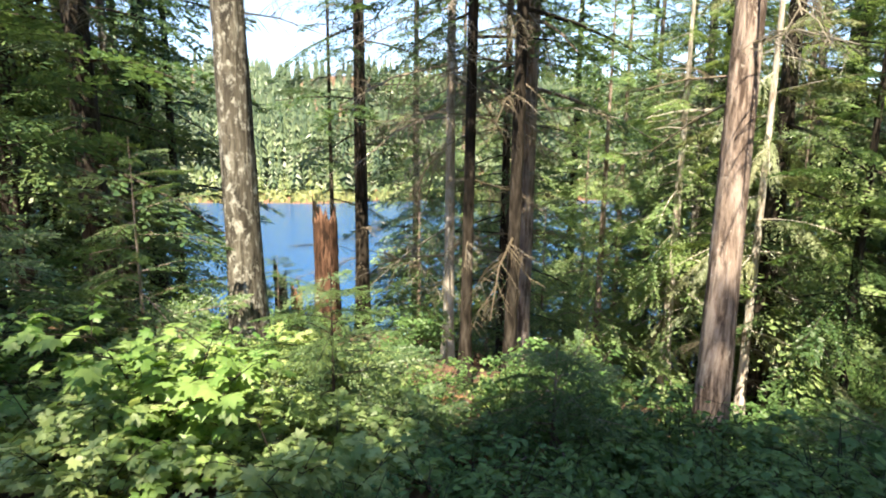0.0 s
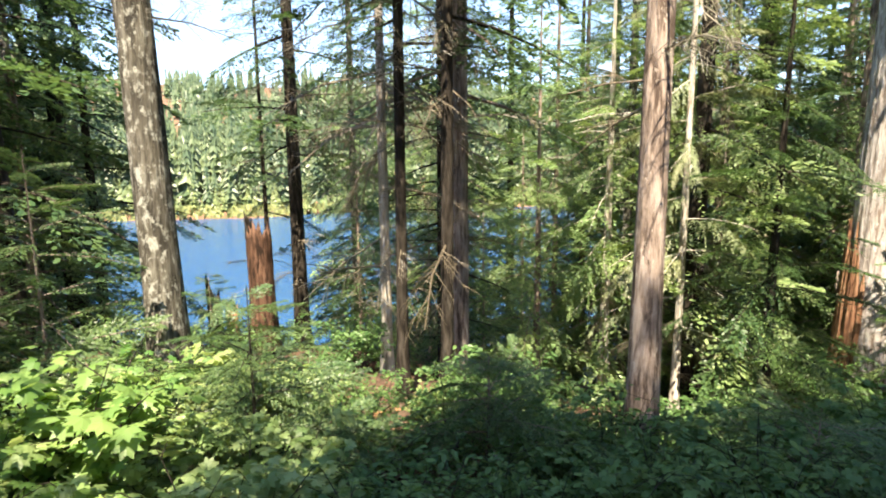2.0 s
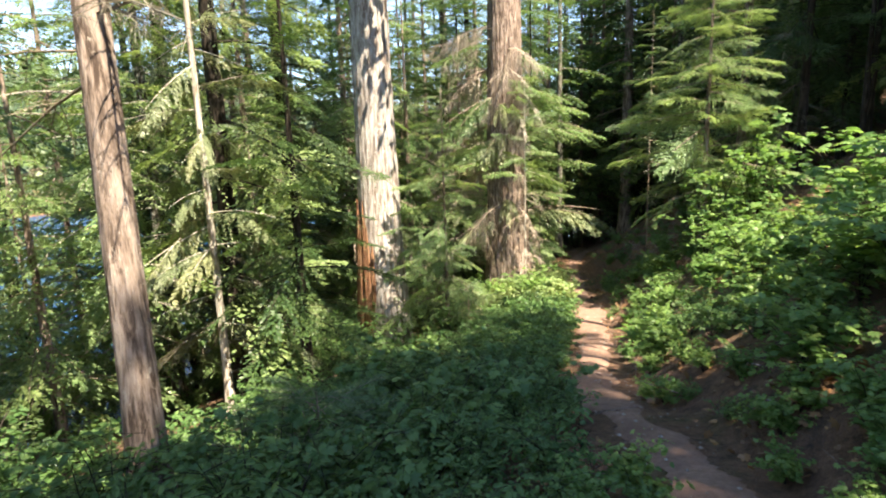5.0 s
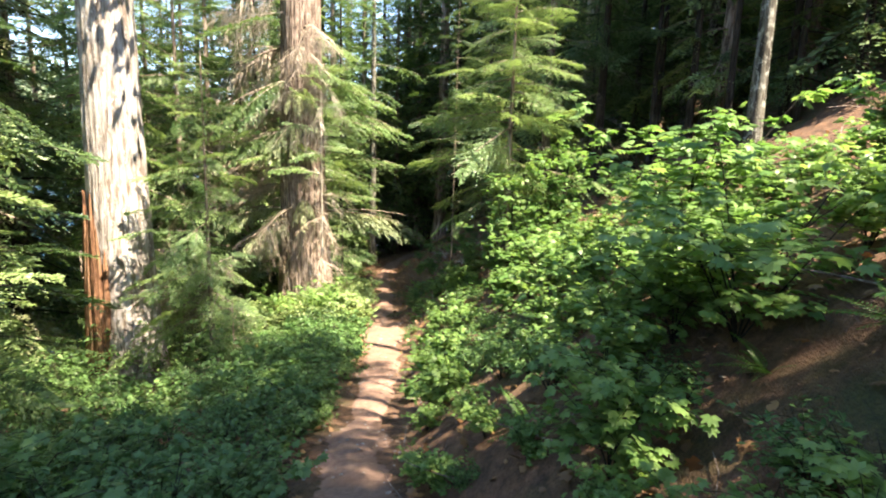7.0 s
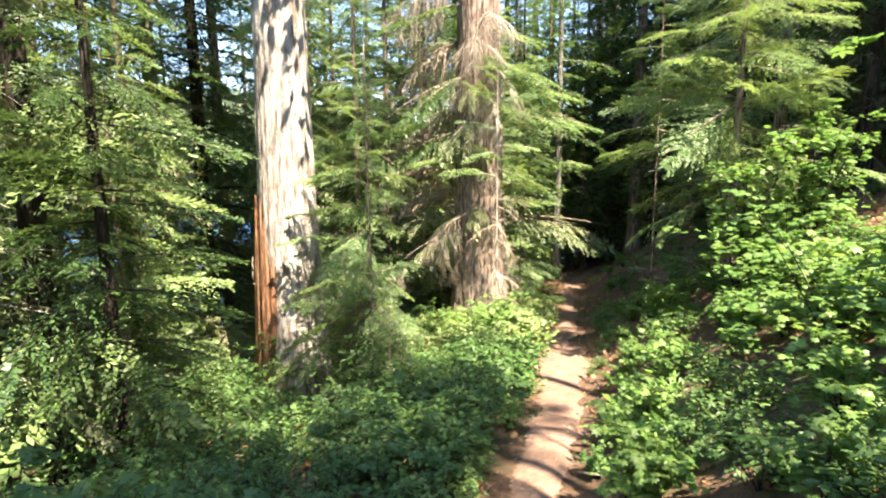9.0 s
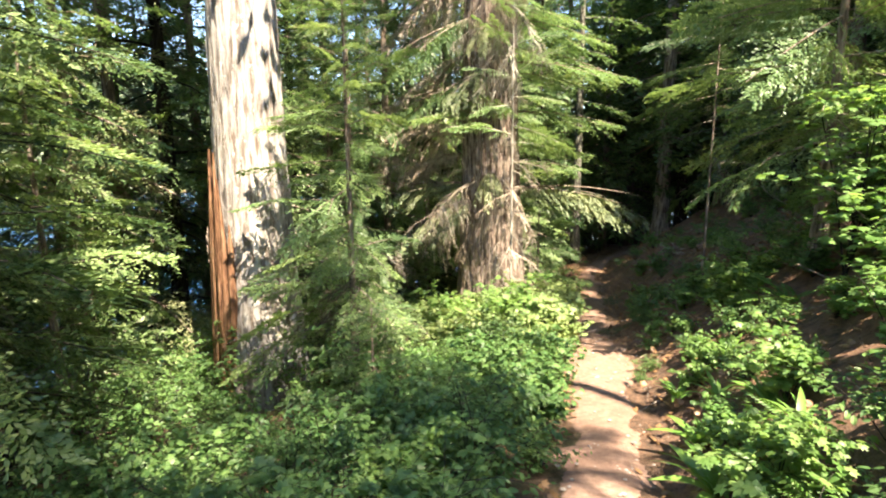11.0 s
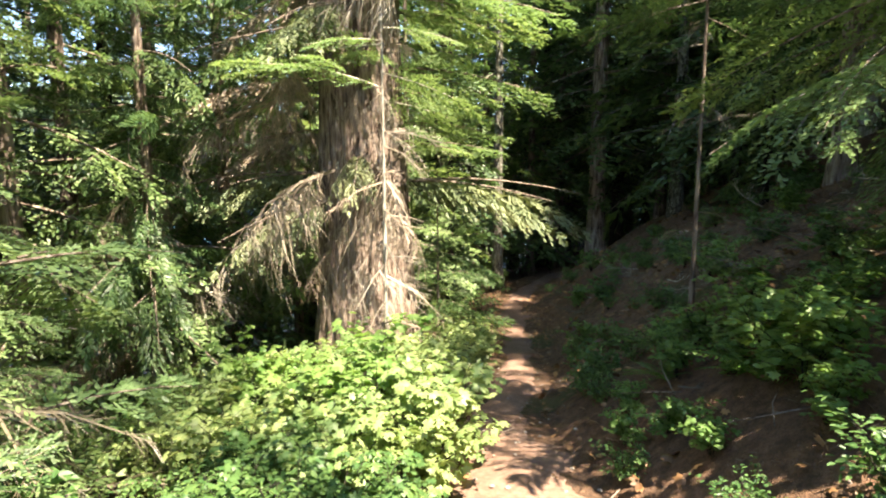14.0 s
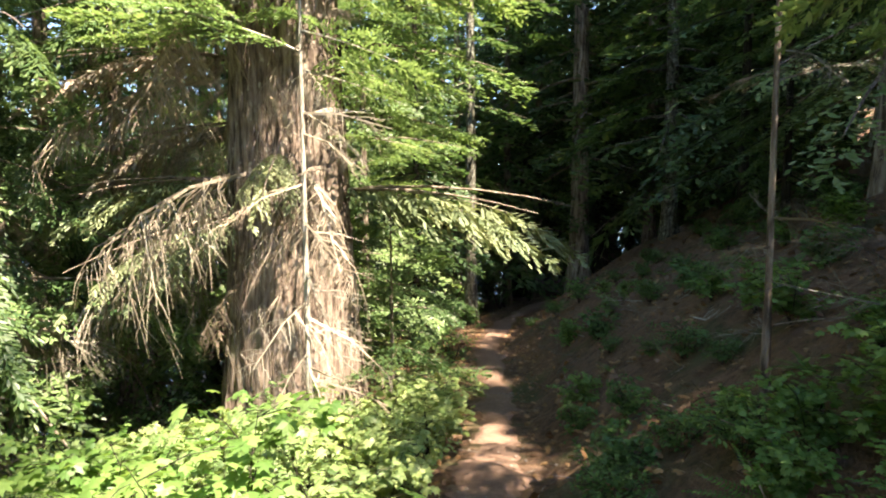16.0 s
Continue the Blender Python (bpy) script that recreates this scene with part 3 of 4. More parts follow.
stand(conifer("conifer_tree", "brown hemlock with grey-green hanging boughs", 18, 0.15, 2.0, 2.2, 60, BARK_BROWN, NEEDLE_GREY, 45, (0, 0), "mid", group=G_NEAR, sag=0.4, dead=12), 9.4, 13.0)
stand(conifer("conifer_tree", "thin fir standing behind the great pale trunk", 18, 0.1, 1.5, 2.0, 66, BARK_DARK, NEEDLE_LIGHT, 46, (0, 0), "mid", group=G_NEAR), 7.0, 12.8)
stand(conifer("conifer_tree", "small fir sapling among the shrubs", 1.3, 0.018, 0.3, 0.5, 34, BARK_DARK, NEEDLE, 47, (0, 0), "ultra", apart=True, group=G_NEAR, sag=0.1), -0.5, 3.0)
stand(conifer("conifer_tree", "young hemlock with low dark boughs beside the grey trunk", 4.2, 0.05, 0.5, 1.3, 56, BARK_DARK, NEEDLE, 48, (0, 0), "fine", group=G_NEAR, sag=0.2, apart=True), -3.5, 4.6)
stand(conifer("conifer_tree", "pale grey trunk in the dark hillside wood", 19, 0.17, 8.0, 2.2, 40, BARK_SNAG, NEEDLE_DARK, 49, (0, 0), "coarse", group=G_NEAR), 22.9, 2.7)
stand(conifer("conifer_tree", "grey trunk where the path bends out of sight", 19, 0.16, 5.0, 2.2, 44, BARK_GREY, NEEDLE, 54, (0, 0), "coarse", group=G_NEAR), 22.9, 10.9)
stand(conifer("conifer_tree", "thin pale hemlock hung with grey lichen", 13, 0.075, 1.3, 1.5, 52, BARK_SNAG, NEEDLE_GREY, 55, (0, 0), "hang", sag=0.3, group=G_NEAR, apart=True, dead=8, dead_range=(0.5, 3)), 5.3, 8.3)
for k, (x, y, hgt, reach, mat, lab) in enumerate((
        (3.3, 9.7, 8.0, 1.7, NEEDLE_LIGHT, "young hemlock with pale drooping boughs near the lake"), (3.9, 12.7, 7.0, 1.7, NEEDLE_LIGHT, "young hemlock with pale drooping boughs near the lake"),
        (0.0, 13.6, 4.6, 1.3, NEEDLE_DARK, "small dark fir by the water"), (1.7, 13.2, 5.2, 1.4, NEEDLE, "small fir by the water"), (2.7, 11.6, 4.2, 1.2, NEEDLE, "small fir by the water"),
        (-3.1, 11.9, 1.7, 0.6, NEEDLE_DARK, "tiny dark fir beside the broken stump"), (7.6, 10.6, 6.5, 1.6, NEEDLE_LIGHT, "young hemlock with pale drooping boughs behind the trail"))):
    stand(conifer("conifer_tree", lab, hgt, 0.02 + 0.008 * hgt, 0.12 * hgt, reach, 26 + int(5 * hgt), BARK_BROWN, mat, 130 + k, (0, 0), "fine", sag=0.25, group=G_NEAR, apart=True), x, y, k)


# ---- the two giant trees ----
def giant(name, label, height, radius, bark, seed, lean=(0, 0), ridges=26):
    root = new(name)
    part("trunk", trunk_soup(height, radius, lean, 72, 0.03, 0.35, ridges, seed, 0.16, 0.35).mesh("trunk", bark, True), root)
    return tagged(root, label, "tree", "giant trees beside the trail")


def torn_wood(radius, low, high, az, spread, seed, proud=0.02):
    """Splintered strips of bare wood on a trunk's side."""
    r = np.random.default_rng(seed)
    s = Soup()
    for k in range(44):
        a = az + r.normal(0, spread)
        h0, h1 = low + r.uniform(0, 0.4) * (high - low), low + r.uniform(0.45, 1) ** 0.8 * (high - low)
        hs = np.linspace(h0, h1, 6)
        rr = radius * (1 - 0.012 * hs) + proud * r.uniform(0.2, 2.2) + 0.3 * radius * np.exp(-np.clip(hs, 0, None) / 1.2)
        aa = a + r.normal(0, 0.02, 6)
        s.tube(np.stack([rr * np.cos(aa), rr * np.sin(aa), hs], -1), r.uniform(0.03, 0.075) * np.array([0.8, 1, 1, 0.9, 0.6, 0.15]), 6)
    return s


bt = giant("giant_tree", "huge pale cedar trunk with a torn red-brown scar", 24, 0.5, BARK_PALE, 51, (0.006, 0.0))
part("torn_bark", torn_wood(0.5, 0.2, 3.7, 3.05, 0.24, 52, 0.012).mesh("torn_bark", WOOD_RED, True), bt, "torn strip of bare red wood")
burl = Soup()
for k in range(14):
    a = 2.62 + RNG.normal(0, 0.1)
    h = 2.35 + RNG.normal(0, 0.12)
    p0 = np.array([0.5 * math.cos(a), 0.5 * math.sin(a), h])
    burl.tube([p0, p0 * (1.12, 1.12, 1) + (0, 0, RNG.normal(0, 0.05)), p0 * (1.22, 1.22, 1) + (0, 0, RNG.normal(0.05, 0.12))], (0.06, 0.05, 0.01), 5)
part("burl", burl.mesh("burl", BARK_BROWN, True), bt, "dark broken knot")
bt_crown = Soup()
for k in range(3):
    n = 14
    a, h = RNG.uniform(0, 6.28, n), RNG.uniform(9, 23, n)
    bt_crown.many(*FROND["coarse"][k], placed(turn(a, RNG.normal(-0.1, 0.2, n), 0), RNG.uniform(1.8, 3.0, n), np.stack([0 * h, 0 * h, h], -1)))
tagged(part("crown", bt_crown.mesh("crown", NEEDLE), bt), kind="stuff")
stand(bt, 9.6, 8.85, dz=-0.1)

gt = giant("giant_tree", "massive brown furrowed fir trunk hung with dead boughs", 24, 0.6, BARK_FIR, 53, (0.0, 0.0), 24)
gtc = Soup()
n = 34
a, h = RNG.uniform(-0.6, 3.6, n), RNG.uniform(6.5, 23, n)
for k in range(3):
    q = np.arange(n) % 3 == k
    gtc.many(*FROND["mid"][k], placed(turn(a[q], RNG.normal(-0.2, 0.2, q.sum()), 0), RNG.uniform(1.6, 3.2, q.sum()), np.stack([0.4 * np.cos(a[q]), 0.4 * np.sin(a[q]), h[q]], -1)))
tagged(part("crown", gtc.mesh("crown", NEEDLE), gt), kind="stuff")
# dead hanging boughs
n = 20
a, h = RNG.uniform(1.6, 4.3, n), RNG.uniform(2.2, 8.5, n)
for i in range(n):
    bough_part("dead_bough", dead_mesh(i % 2, NEEDLE_DEAD, True), gt, (0.42 * math.cos(a[i]), 0.42 * math.sin(a[i]), h[i]), a[i], RNG.normal(-0.3, 0.25), RNG.normal(0, 0.3), RNG.uniform(0.9, 1.8), "pale bare hanging dead bough")
n = 20
a, h = RNG.uniform(2.5, 5.6, n), RNG.uniform(0.9, 7.5, n)
for i in range(n):
    bough_part("dead_bough", dead_mesh(i % 2, NEEDLE_DEAD, True), gt, (0.46 * math.cos(a[i]), 0.46 * math.sin(a[i]), h[i]), a[i] + RNG.normal(0, 0.5), RNG.normal(-0.5, 0.3), RNG.normal(0, 0.6), RNG.uniform(0.35, 0.85), "pale bare hanging dead bough")
for az, hh, ln, pit, det, mat, lab in (
        (2.25, 4.3, 2.1, 0.15, "hang", NEEDLE_DEAD, "brown dead bough hung with twigs"), (2.4, 3.1, 1.9, 0.12, "hang", NEEDLE_GREY, "bough hung with grey-green lichen"), (2.9, 2.8, 1.7, -0.1, "hang", NEEDLE_GREY, "bough hung with grey-green lichen"),
        (-0.95, 3.0, 2.7, 0.12, "hang", NEEDLE_GREY, "long level bough hung with grey-green lichen"), (-0.8, 4.5, 2.3, 0.05, "ultra", NEEDLE_LIGHT, ""), (-1.2, 5.4, 2.3, 0.0, "ultra", NEEDLE_LIGHT, ""), (-0.6, 3.8, 1.9, 0.1, "ultra", NEEDLE_LIGHT, ""),
        (3.0, 4.4, 1.6, 0.1, "ultra", NEEDLE_LIGHT, ""), (3.4, 5.2, 1.6, -0.2, "hang", NEEDLE_GREY, "bough hung with grey-green lichen"), (2.0, 5.6, 2.2, -0.2, "hang", NEEDLE_DEAD, "brown dead bough hung with twigs"),
        (2.2, 7.0, 2.4, -0.3, "hang", NEEDLE_DEAD, "brown dead bough hung with twigs"), (2.7, 6.2, 2.2, -0.3, "hang", NEEDLE, "drooping green bough"), (-0.4, 6.4, 2.2, -0.2, "ultra", NEEDLE, ""), (-0.2, 4.9, 1.8, 0.1, "ultra", NEEDLE_LIGHT, ""), (-1.0, 6.2, 2.0, -0.1, "ultra", NEEDLE_LIGHT, ""), (-0.7, 5.7, 2.4, -0.05, "ultra", NEEDLE_LIGHT, ""), (-1.3, 3.5, 1.5, 0.1, "ultra", NEEDLE_LIGHT, ""), (3.9, 4.6, 1.0, -0.1, "ultra", NEEDLE_LIGHT, ""), (4.5, 5.6, 1.1, -0.1, "ultra", NEEDLE_LIGHT, ""), (4.2, 6.6, 1.2, -0.2, "ultra", NEEDLE_LIGHT, ""), (5.0, 4.2, 1.2, -0.1, "ultra", NEEDLE_LIGHT, ""), (3.6, 6.0, 1.2, -0.2, "hang", NEEDLE_GREY, "bough hung with grey-green lichen"), (4.7, 7.2, 1.3, -0.2, "ultra", NEEDLE_LIGHT, ""), (5.3, 5.2, 1.5, 0.0, "ultra", NEEDLE_LIGHT, ""), (5.2, 6.4, 1.5, -0.1, "ultra", NEEDLE_LIGHT, ""), (3.8, 3.4, 1.1, -0.3, "hang", NEEDLE_GREY, "bough hung with grey-green lichen"), (2.5, 5.0, 2.0, -0.1, "hang", NEEDLE, "drooping green bough"), (2.1, 3.7, 1.8, 0.0, "hang", NEEDLE_DEAD, "brown dead bough hung with twigs")):
    for fork in (0.0, 0.35, -0.35):
        bough_part("bough", bough_mesh(det, int(hh * 10) % 3, BARK_BROWN, mat), gt, (0.4 * math.cos(az), 0.4 * math.sin(az), hh), az + fork, pit - 0.12 * abs(fork), 0.0, ln * (1 - 0.5 * abs(fork)), lab)
stand(gt, 14.68, 8.6, dz=-0.1)

# ---- broken stump and snags by the lake ----


def broken_stump(label, height, radius, seed, mat=WOOD_ROT):
    r = np.random.default_rng(seed)
    root = new("broken_stump")
    sides, hs = 28, np.r_[-0.5, np.arange(0, height, 0.14)]
    ang = np.linspace(0, 2 * np.pi, sides, endpoint=False)
    H, A = np.meshgrid(hs, ang, indexing="ij")
    R = radius * (1 - 0.12 * H / height + 0.35 * np.exp(-np.clip(H, 0, None) / 0.5)) * (1 + 0.05 * np.sin(A * 7 + H) + 0.04 * np.sin(A * 13 - 2 * H) + r.normal(0, 0.02, H.shape))
    Z = H.copy()
    Z[-1] += 0.12 * np.sin(A[-1] * 3) + r.uniform(-0.15, 0.15, sides)
    v = np.stack([R * np.cos(A), R * np.sin(A), Z], -1).reshape(-1, 3)
    k = len(hs)
    i, j = np.meshgrid(np.arange(k - 1), np.arange(sides), indexing="ij")
    q = np.stack([i * sides + j, i * sides + (j + 1) % sides, (i + 1) * sides + (j + 1) % sides, (i + 1) * sides + j], -1).reshape(-1, 4)
    s = Soup()
    s.add(v, q)
    cap = np.arange(sides) + (k - 1) * sides
    s.add([(0, 0, height - 0.35)], np.zeros((0, 3), int))
    s.f.append(np.stack([cap, np.roll(cap, -1), np.full(sides, k * sides)], -1))
    part("trunk", s.mesh("trunk", mat, True), root)
    for x in range(9):
        sp = Soup()
        a = 2.9 + r.normal(0, 0.5)
        b = np.array([radius * 0.85 * math.cos(a), radius * 0.85 * math.sin(a), height - 0.25])
        sp.tube([b, b + (0, 0, 0.25), b + (-0.03, 0, r.uniform(0.3, 0.62) * min(1, height))], (0.05, 0.035, 0.008), 5)
        part("splinter", sp.mesh("splinter", BARK_DARK, True), root)
    return tagged(root, label, "stump", "broken stumps by the lake")


stand(broken_stump("tall broken red-brown rotten stump before the lake", 2.75, 0.26, 61), -1.95, 11.4)
stand(broken_stump("short dark broken snag near the water", 1.5, 0.15, 62, BARK_DARK), -3.4, 13.3)
stand(broken_stump("stub of a pale rotten stump near the water", 1.0, 0.14, 63, WOOD_RED), -3.2, 14.1)

stand(broken_stump("low crumbling red rotten stump in the bank", 0.4, 0.17, 64, WOOD_RED), 3.6, -0.75)

# fallen logs
for x0, y0, x1, y1, rad, mat, lab in ((-0.4, 8.6, 2.2, 8.0, 0.13, WOOD_ROT, "rotten fallen log on the slope"), (-4.5, 15.5, 1.0, 16.5, 0.1, BARK_SNAG, "bleached driftwood log by the water"),
                                      (-1.1, 10.9, -0.75, 13.0, 0.06, BARK_BROWN, "thin fallen pole leaning by the stump")):
    ln = math.hypot(x1 - x0, y1 - y0)
    t = np.linspace(0, 1, 12)
    xs, ys = x0 + (x1 - x0) * t, y0 + (y1 - y0) * t
    zs = ground(xs, ys) + rad * 0.6
    s = Soup()
    s.tube(np.stack([xs, ys, np.maximum(zs, LAKE + 0.02)], -1) - (x0, y0, 0), rad * (1 + 0.15 * np.sin(t * 17)) * np.linspace(1, 0.7, 12), 12)
    log = new("fallen_log", s.mesh("fallen_log", mat, True))
    log.location = (x0, y0, 0)
    tagged(log, lab, "log")

# ---- young trees by the trail ----
# TWIG_DARK puts the shade under the boughs into the dead twigs' colour
stand(conifer("hemlock_sapling", "young hemlock with flat tiers of green boughs", 5.4, 0.055, 1.0, 1.5, 66, BARK_BROWN, NEEDLE_LIGHT, 71, (0, 0), "ultra", apart=True, clear=(-0.5, 0.8), sag=0.2, dead=24, dead_reach=0.95, dead_range=(0.2, 1.6), dead_mat=TWIG_DARK, group="young hemlocks"), 9.95, 7.25)
stand(conifer("hemlock_sapling", "bushy hemlock with bright layered boughs above the bank", 6.2, 0.07, 1.25, 1.7, 84, BARK_BROWN, NEEDLE_LIGHT, 72, (0, 0), "lace", apart=True, sag=0.24, group="young hemlocks"), 12.95, 2.85)
stand(conifer("hemlock_sapling", "thin bare-stemmed sapling in the shade of the bank", 6.0, 0.021, 2.6, 1.0, 34, BARK_BROWN, NEEDLE, 78, (0, 0), "lace", apart=True, sag=0.3, dead=9, dead_reach=0.5, dead_range=(0.8, 2.6), group="young hemlocks"), 14.15, 4.35)
stand(conifer("hemlock_sapling", "slender hemlock with grey dead lower twigs and green top", 6.2, 0.03, 3.4, 1.2, 16, BARK_SNAG, NEEDLE_LIGHT, 73, (0, 0), "ultra", apart=True, sag=0.12, dead=24, dead_reach=0.75, dead_range=(0.4, 3.2), dead_pitch=-0.35, dead_mat=NEEDLE_DEAD, group="young hemlocks"), 13.75, 7.45)
for x, y, hgt, sd in ((-2.6, 3.3, 1.5, 161), (-3.3, 2.7, 1.8, 162), (-2.2, 4.3, 2.1, 163), (0.9, 3.4, 1.0, 164), (2.9, 2.9, 0.95, 165)):
    stand(conifer("hemlock_sapling", "low young hemlock among the shrubs of the slope", hgt, 0.022, 0.2, 0.85, 34, BARK_BROWN, NEEDLE, sd, (0, 0), "ultra", apart=True, sag=0.12, group="young hemlocks"), x, y)
stand(conifer("hemlock_sapling", "small hemlock in shade by the path", 3.0, 0.035, 0.4, 1.0, 50, BARK_BROWN, NEEDLE, 74, (0, 0), "fine", apart=True, sag=0.1, group="young hemlocks"), 15.6, 8.0)
stand(conifer("hemlock_sapling", "low spreading hemlock boughs over shrubs", 1.3, 0.025, 0.25, 0.8, 24, BARK_BROWN, NEEDLE, 75, (0, 0), "ultra", apart=True, sag=0.1, group="young hemlocks"), 9.4, 6.3)
# dark needles put the dimness of this side into the colour
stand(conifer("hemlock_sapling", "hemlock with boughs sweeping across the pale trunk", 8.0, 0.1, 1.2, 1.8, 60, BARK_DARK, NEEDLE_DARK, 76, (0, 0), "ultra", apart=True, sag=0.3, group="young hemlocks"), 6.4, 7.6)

stand(conifer("hemlock_sapling", "dense hemlock with hanging dark boughs and dead twigs", 10, 0.12, 1.6, 2.1, 84, BARK_BROWN, NEEDLE, 77, (0, 0), "hang", sag=0.3, dead=14, dead_reach=1.3, dead_range=(0.8, 3.5), dead_mat=NEEDLE_DEAD, dead_hang=True, group="young hemlocks", apart=True), 13.0, 10.9)

for x, y, hgt, seed in ((17.2, 10.4, 11, 141), (19.2, 11.3, 12, 142), (16.3, 11.8, 9, 143)):
    stand(conifer("conifer_tree", "young hemlock with bright boughs beyond the great fir", hgt, 0.1, 1.2, 1.9, 74, BARK_BROWN, NEEDLE_LIGHT, seed, (0, 0), "fine", apart=True, sag=0.3, group="trees of the forest"), x, y)

# ---- forest behind: a few kinds, many copies ----
kinds, far_kinds = [], []
for k, (hgt, rad, first, reach, cnt, bark, needles) in enumerate((
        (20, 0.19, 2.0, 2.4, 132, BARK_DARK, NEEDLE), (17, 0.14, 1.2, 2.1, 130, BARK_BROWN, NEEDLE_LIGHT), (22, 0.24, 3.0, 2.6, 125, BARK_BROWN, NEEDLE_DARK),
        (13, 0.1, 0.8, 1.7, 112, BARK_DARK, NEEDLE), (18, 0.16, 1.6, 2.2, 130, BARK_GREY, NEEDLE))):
    lab = ("dense green hemlock in the forest", "brown barked fir with low boughs", "tall fir in the forest", "slim dark fir of the understorey", "grey barked hemlock in the forest")[k]
    kinds.append(conifer("conifer_tree", lab, hgt, rad, first, reach, cnt, bark, needles, 80 + k, (0, 0), "mid", sag=0.3, fine_to=12.5, dead=3, dead_range=(0.6, 4), group="trees of the forest", forks=0.2))
    far_kinds.append(conifer("conifer_tree", lab, hgt, rad, first, reach, cnt + 16, bark, needles, 88 + k, (0, 0), "coarse", sag=0.3, fine_to=14, group="trees of the forest", top_share=0.8))
fixed = [(-1.5, 4.75), (-5, 8.7), (9.6, 8.85), (14.68, 8.6), (2.36, 4.1), (6.2, 9.3), (4.6, 9.6), (2.45, 11.7), (9.95, 7.25), (14.15, 4.35), (12.95, 2.85), (15.8, 1.5), (13.0, 10.9), (17.2, 10.4), (19.2, 11.3), (16.3, 11.8), (3.3, 9.7), (3.9, 12.7), (0.0, 13.6), (7.6, 10.6), (5.3, 8.3), (-1.95, 11.4)]
spots = []


def room(x, y, gap):
    return all((x - a) ** 2 + (y - b) ** 2 > gap * gap for a, b in fixed + spots)


def forest(n, xr, yr, gap, test=None, seed=1, only=(0, 1, 2, 3, 4), size=(0.8, 1.15)):
    r = np.random.default_rng(seed)
    out = []
    for _ in range(n * 12):
        if len(out) >= n:
            break
        x, y = r.uniform(*xr), r.uniform(*yr)
        s, _z = beside(np.array([x]), np.array([y]))
        if (abs(s[0]) < 1.6 and x < 25) or not room(x, y, gap) or ground_at(x, y) < LAKE + 0.25 or (test and not test(x, y)):
            continue
        spots.append((x, y))
        out.append((x, y, r.uniform(0, 6.28), r.uniform(*size), int(r.choice(only))))
    return out


def lane(x, y):
    """Where sunlight reaches the trail: no tall trees uphill of it."""
    return not (-2.2 < x - 0.25 * y < 17.4 and y < 4.5 and y > -26)


def window(x, y):
    """The gap in the trees through which the lake shows."""
    a = math.degrees(math.atan2(x, y))
    return not -24 < a < -0.5


placed_trees = forest(44, (5.5, 30), (10.8, 20), 1.45, lambda x, y: not (abs(x - 9.3) < 1.6 and y < 11.5), 1, (0, 1, 1, 4))
placed_trees += forest(40, (-20, 7), (8.6, 19.5), 1.35, window, 2, (0, 1, 1, 4, 3))
placed_trees += forest(22, (14.5, 34), (-8, 5.5), 2.0, lane, 3)
# trees added uphill so that their shadows darken the bank
for k, (x, y) in enumerate(((15.6, -0.9), (17.4, 0.8), (15.2, -3.9), (18.8, 2.0), (16.8, -2.6), (20.0, 4.2))):
    spots.append((x, y))
    placed_trees.append((x, y, k * 1.3, (0.95, 0.85, 0.9, 0.6, 0.95, 0.6)[k], (1, 3, 0, 3, 1, 3)[k]))
# three more firs added out of view to shade the bank
placed_trees += [(13.7, -2.7, 0.4, 0.82, 3), (14.7, -1.9, 2.2, 0.85, 3), (13.9, -4.4, 3.1, 0.95, 3)]
placed_trees += forest(12, (24.5, 34), (5, 15), 1.6, None, 4)
placed_trees += forest(12, (16, 44), (8, 20), 2.2, None, 8)
placed_trees += forest(5, (-9, 4.5), (-15, -5.0), 3.0, lane, 5)
placed_trees += forest(14, (17.0, 24.5), (-8, 1.8), 1.35, lane, 11, (1, 3), (0.8, 1.0))
placed_trees += forest(14, (10, 21), (10.4, 16), 1.5, None, 9, (1, 1, 3))
placed_trees += forest(34, (24, 50), (2, 19), 1.5, None, 13, (0, 2, 4), (1.0, 1.3))
placed_trees += forest(14, (19, 42), (-14, 7), 1.6, None, 12, (0, 2, 3), (0.9, 1.2))
placed_trees += forest(22, (24, 75), (-25, 32), 3.2, None, 6)
placed_trees += forest(8, (-40, -8), (4, 18), 4.0, window, 7)
# high-crowned pines added on the hillside, out of view, to cast shade beyond the trail
high = conifer("conifer_tree", "tall high-crowned fir added uphill to cast shade", 20, 0.13, 13.5, 1.4, 38, BARK_DARK, NEEDLE, 97, (0, 0), "coarse", group="trees of the forest", top_share=1.0)
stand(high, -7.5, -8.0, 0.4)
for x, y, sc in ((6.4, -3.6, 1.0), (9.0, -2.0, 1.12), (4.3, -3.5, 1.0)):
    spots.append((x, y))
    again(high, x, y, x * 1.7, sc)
# slim shade casters, added uphill to darken the trail, near shrubs and bank
slim = conifer("conifer_tree", "slim high-crowned hemlock added uphill to shade the trail", 10, 0.07, 5.6, 1.35, 48, BARK_DARK, NEEDLE, 99, (0, 0), "mid", group="trees of the forest", top_share=1.0, fine_to=12)
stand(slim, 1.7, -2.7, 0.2)
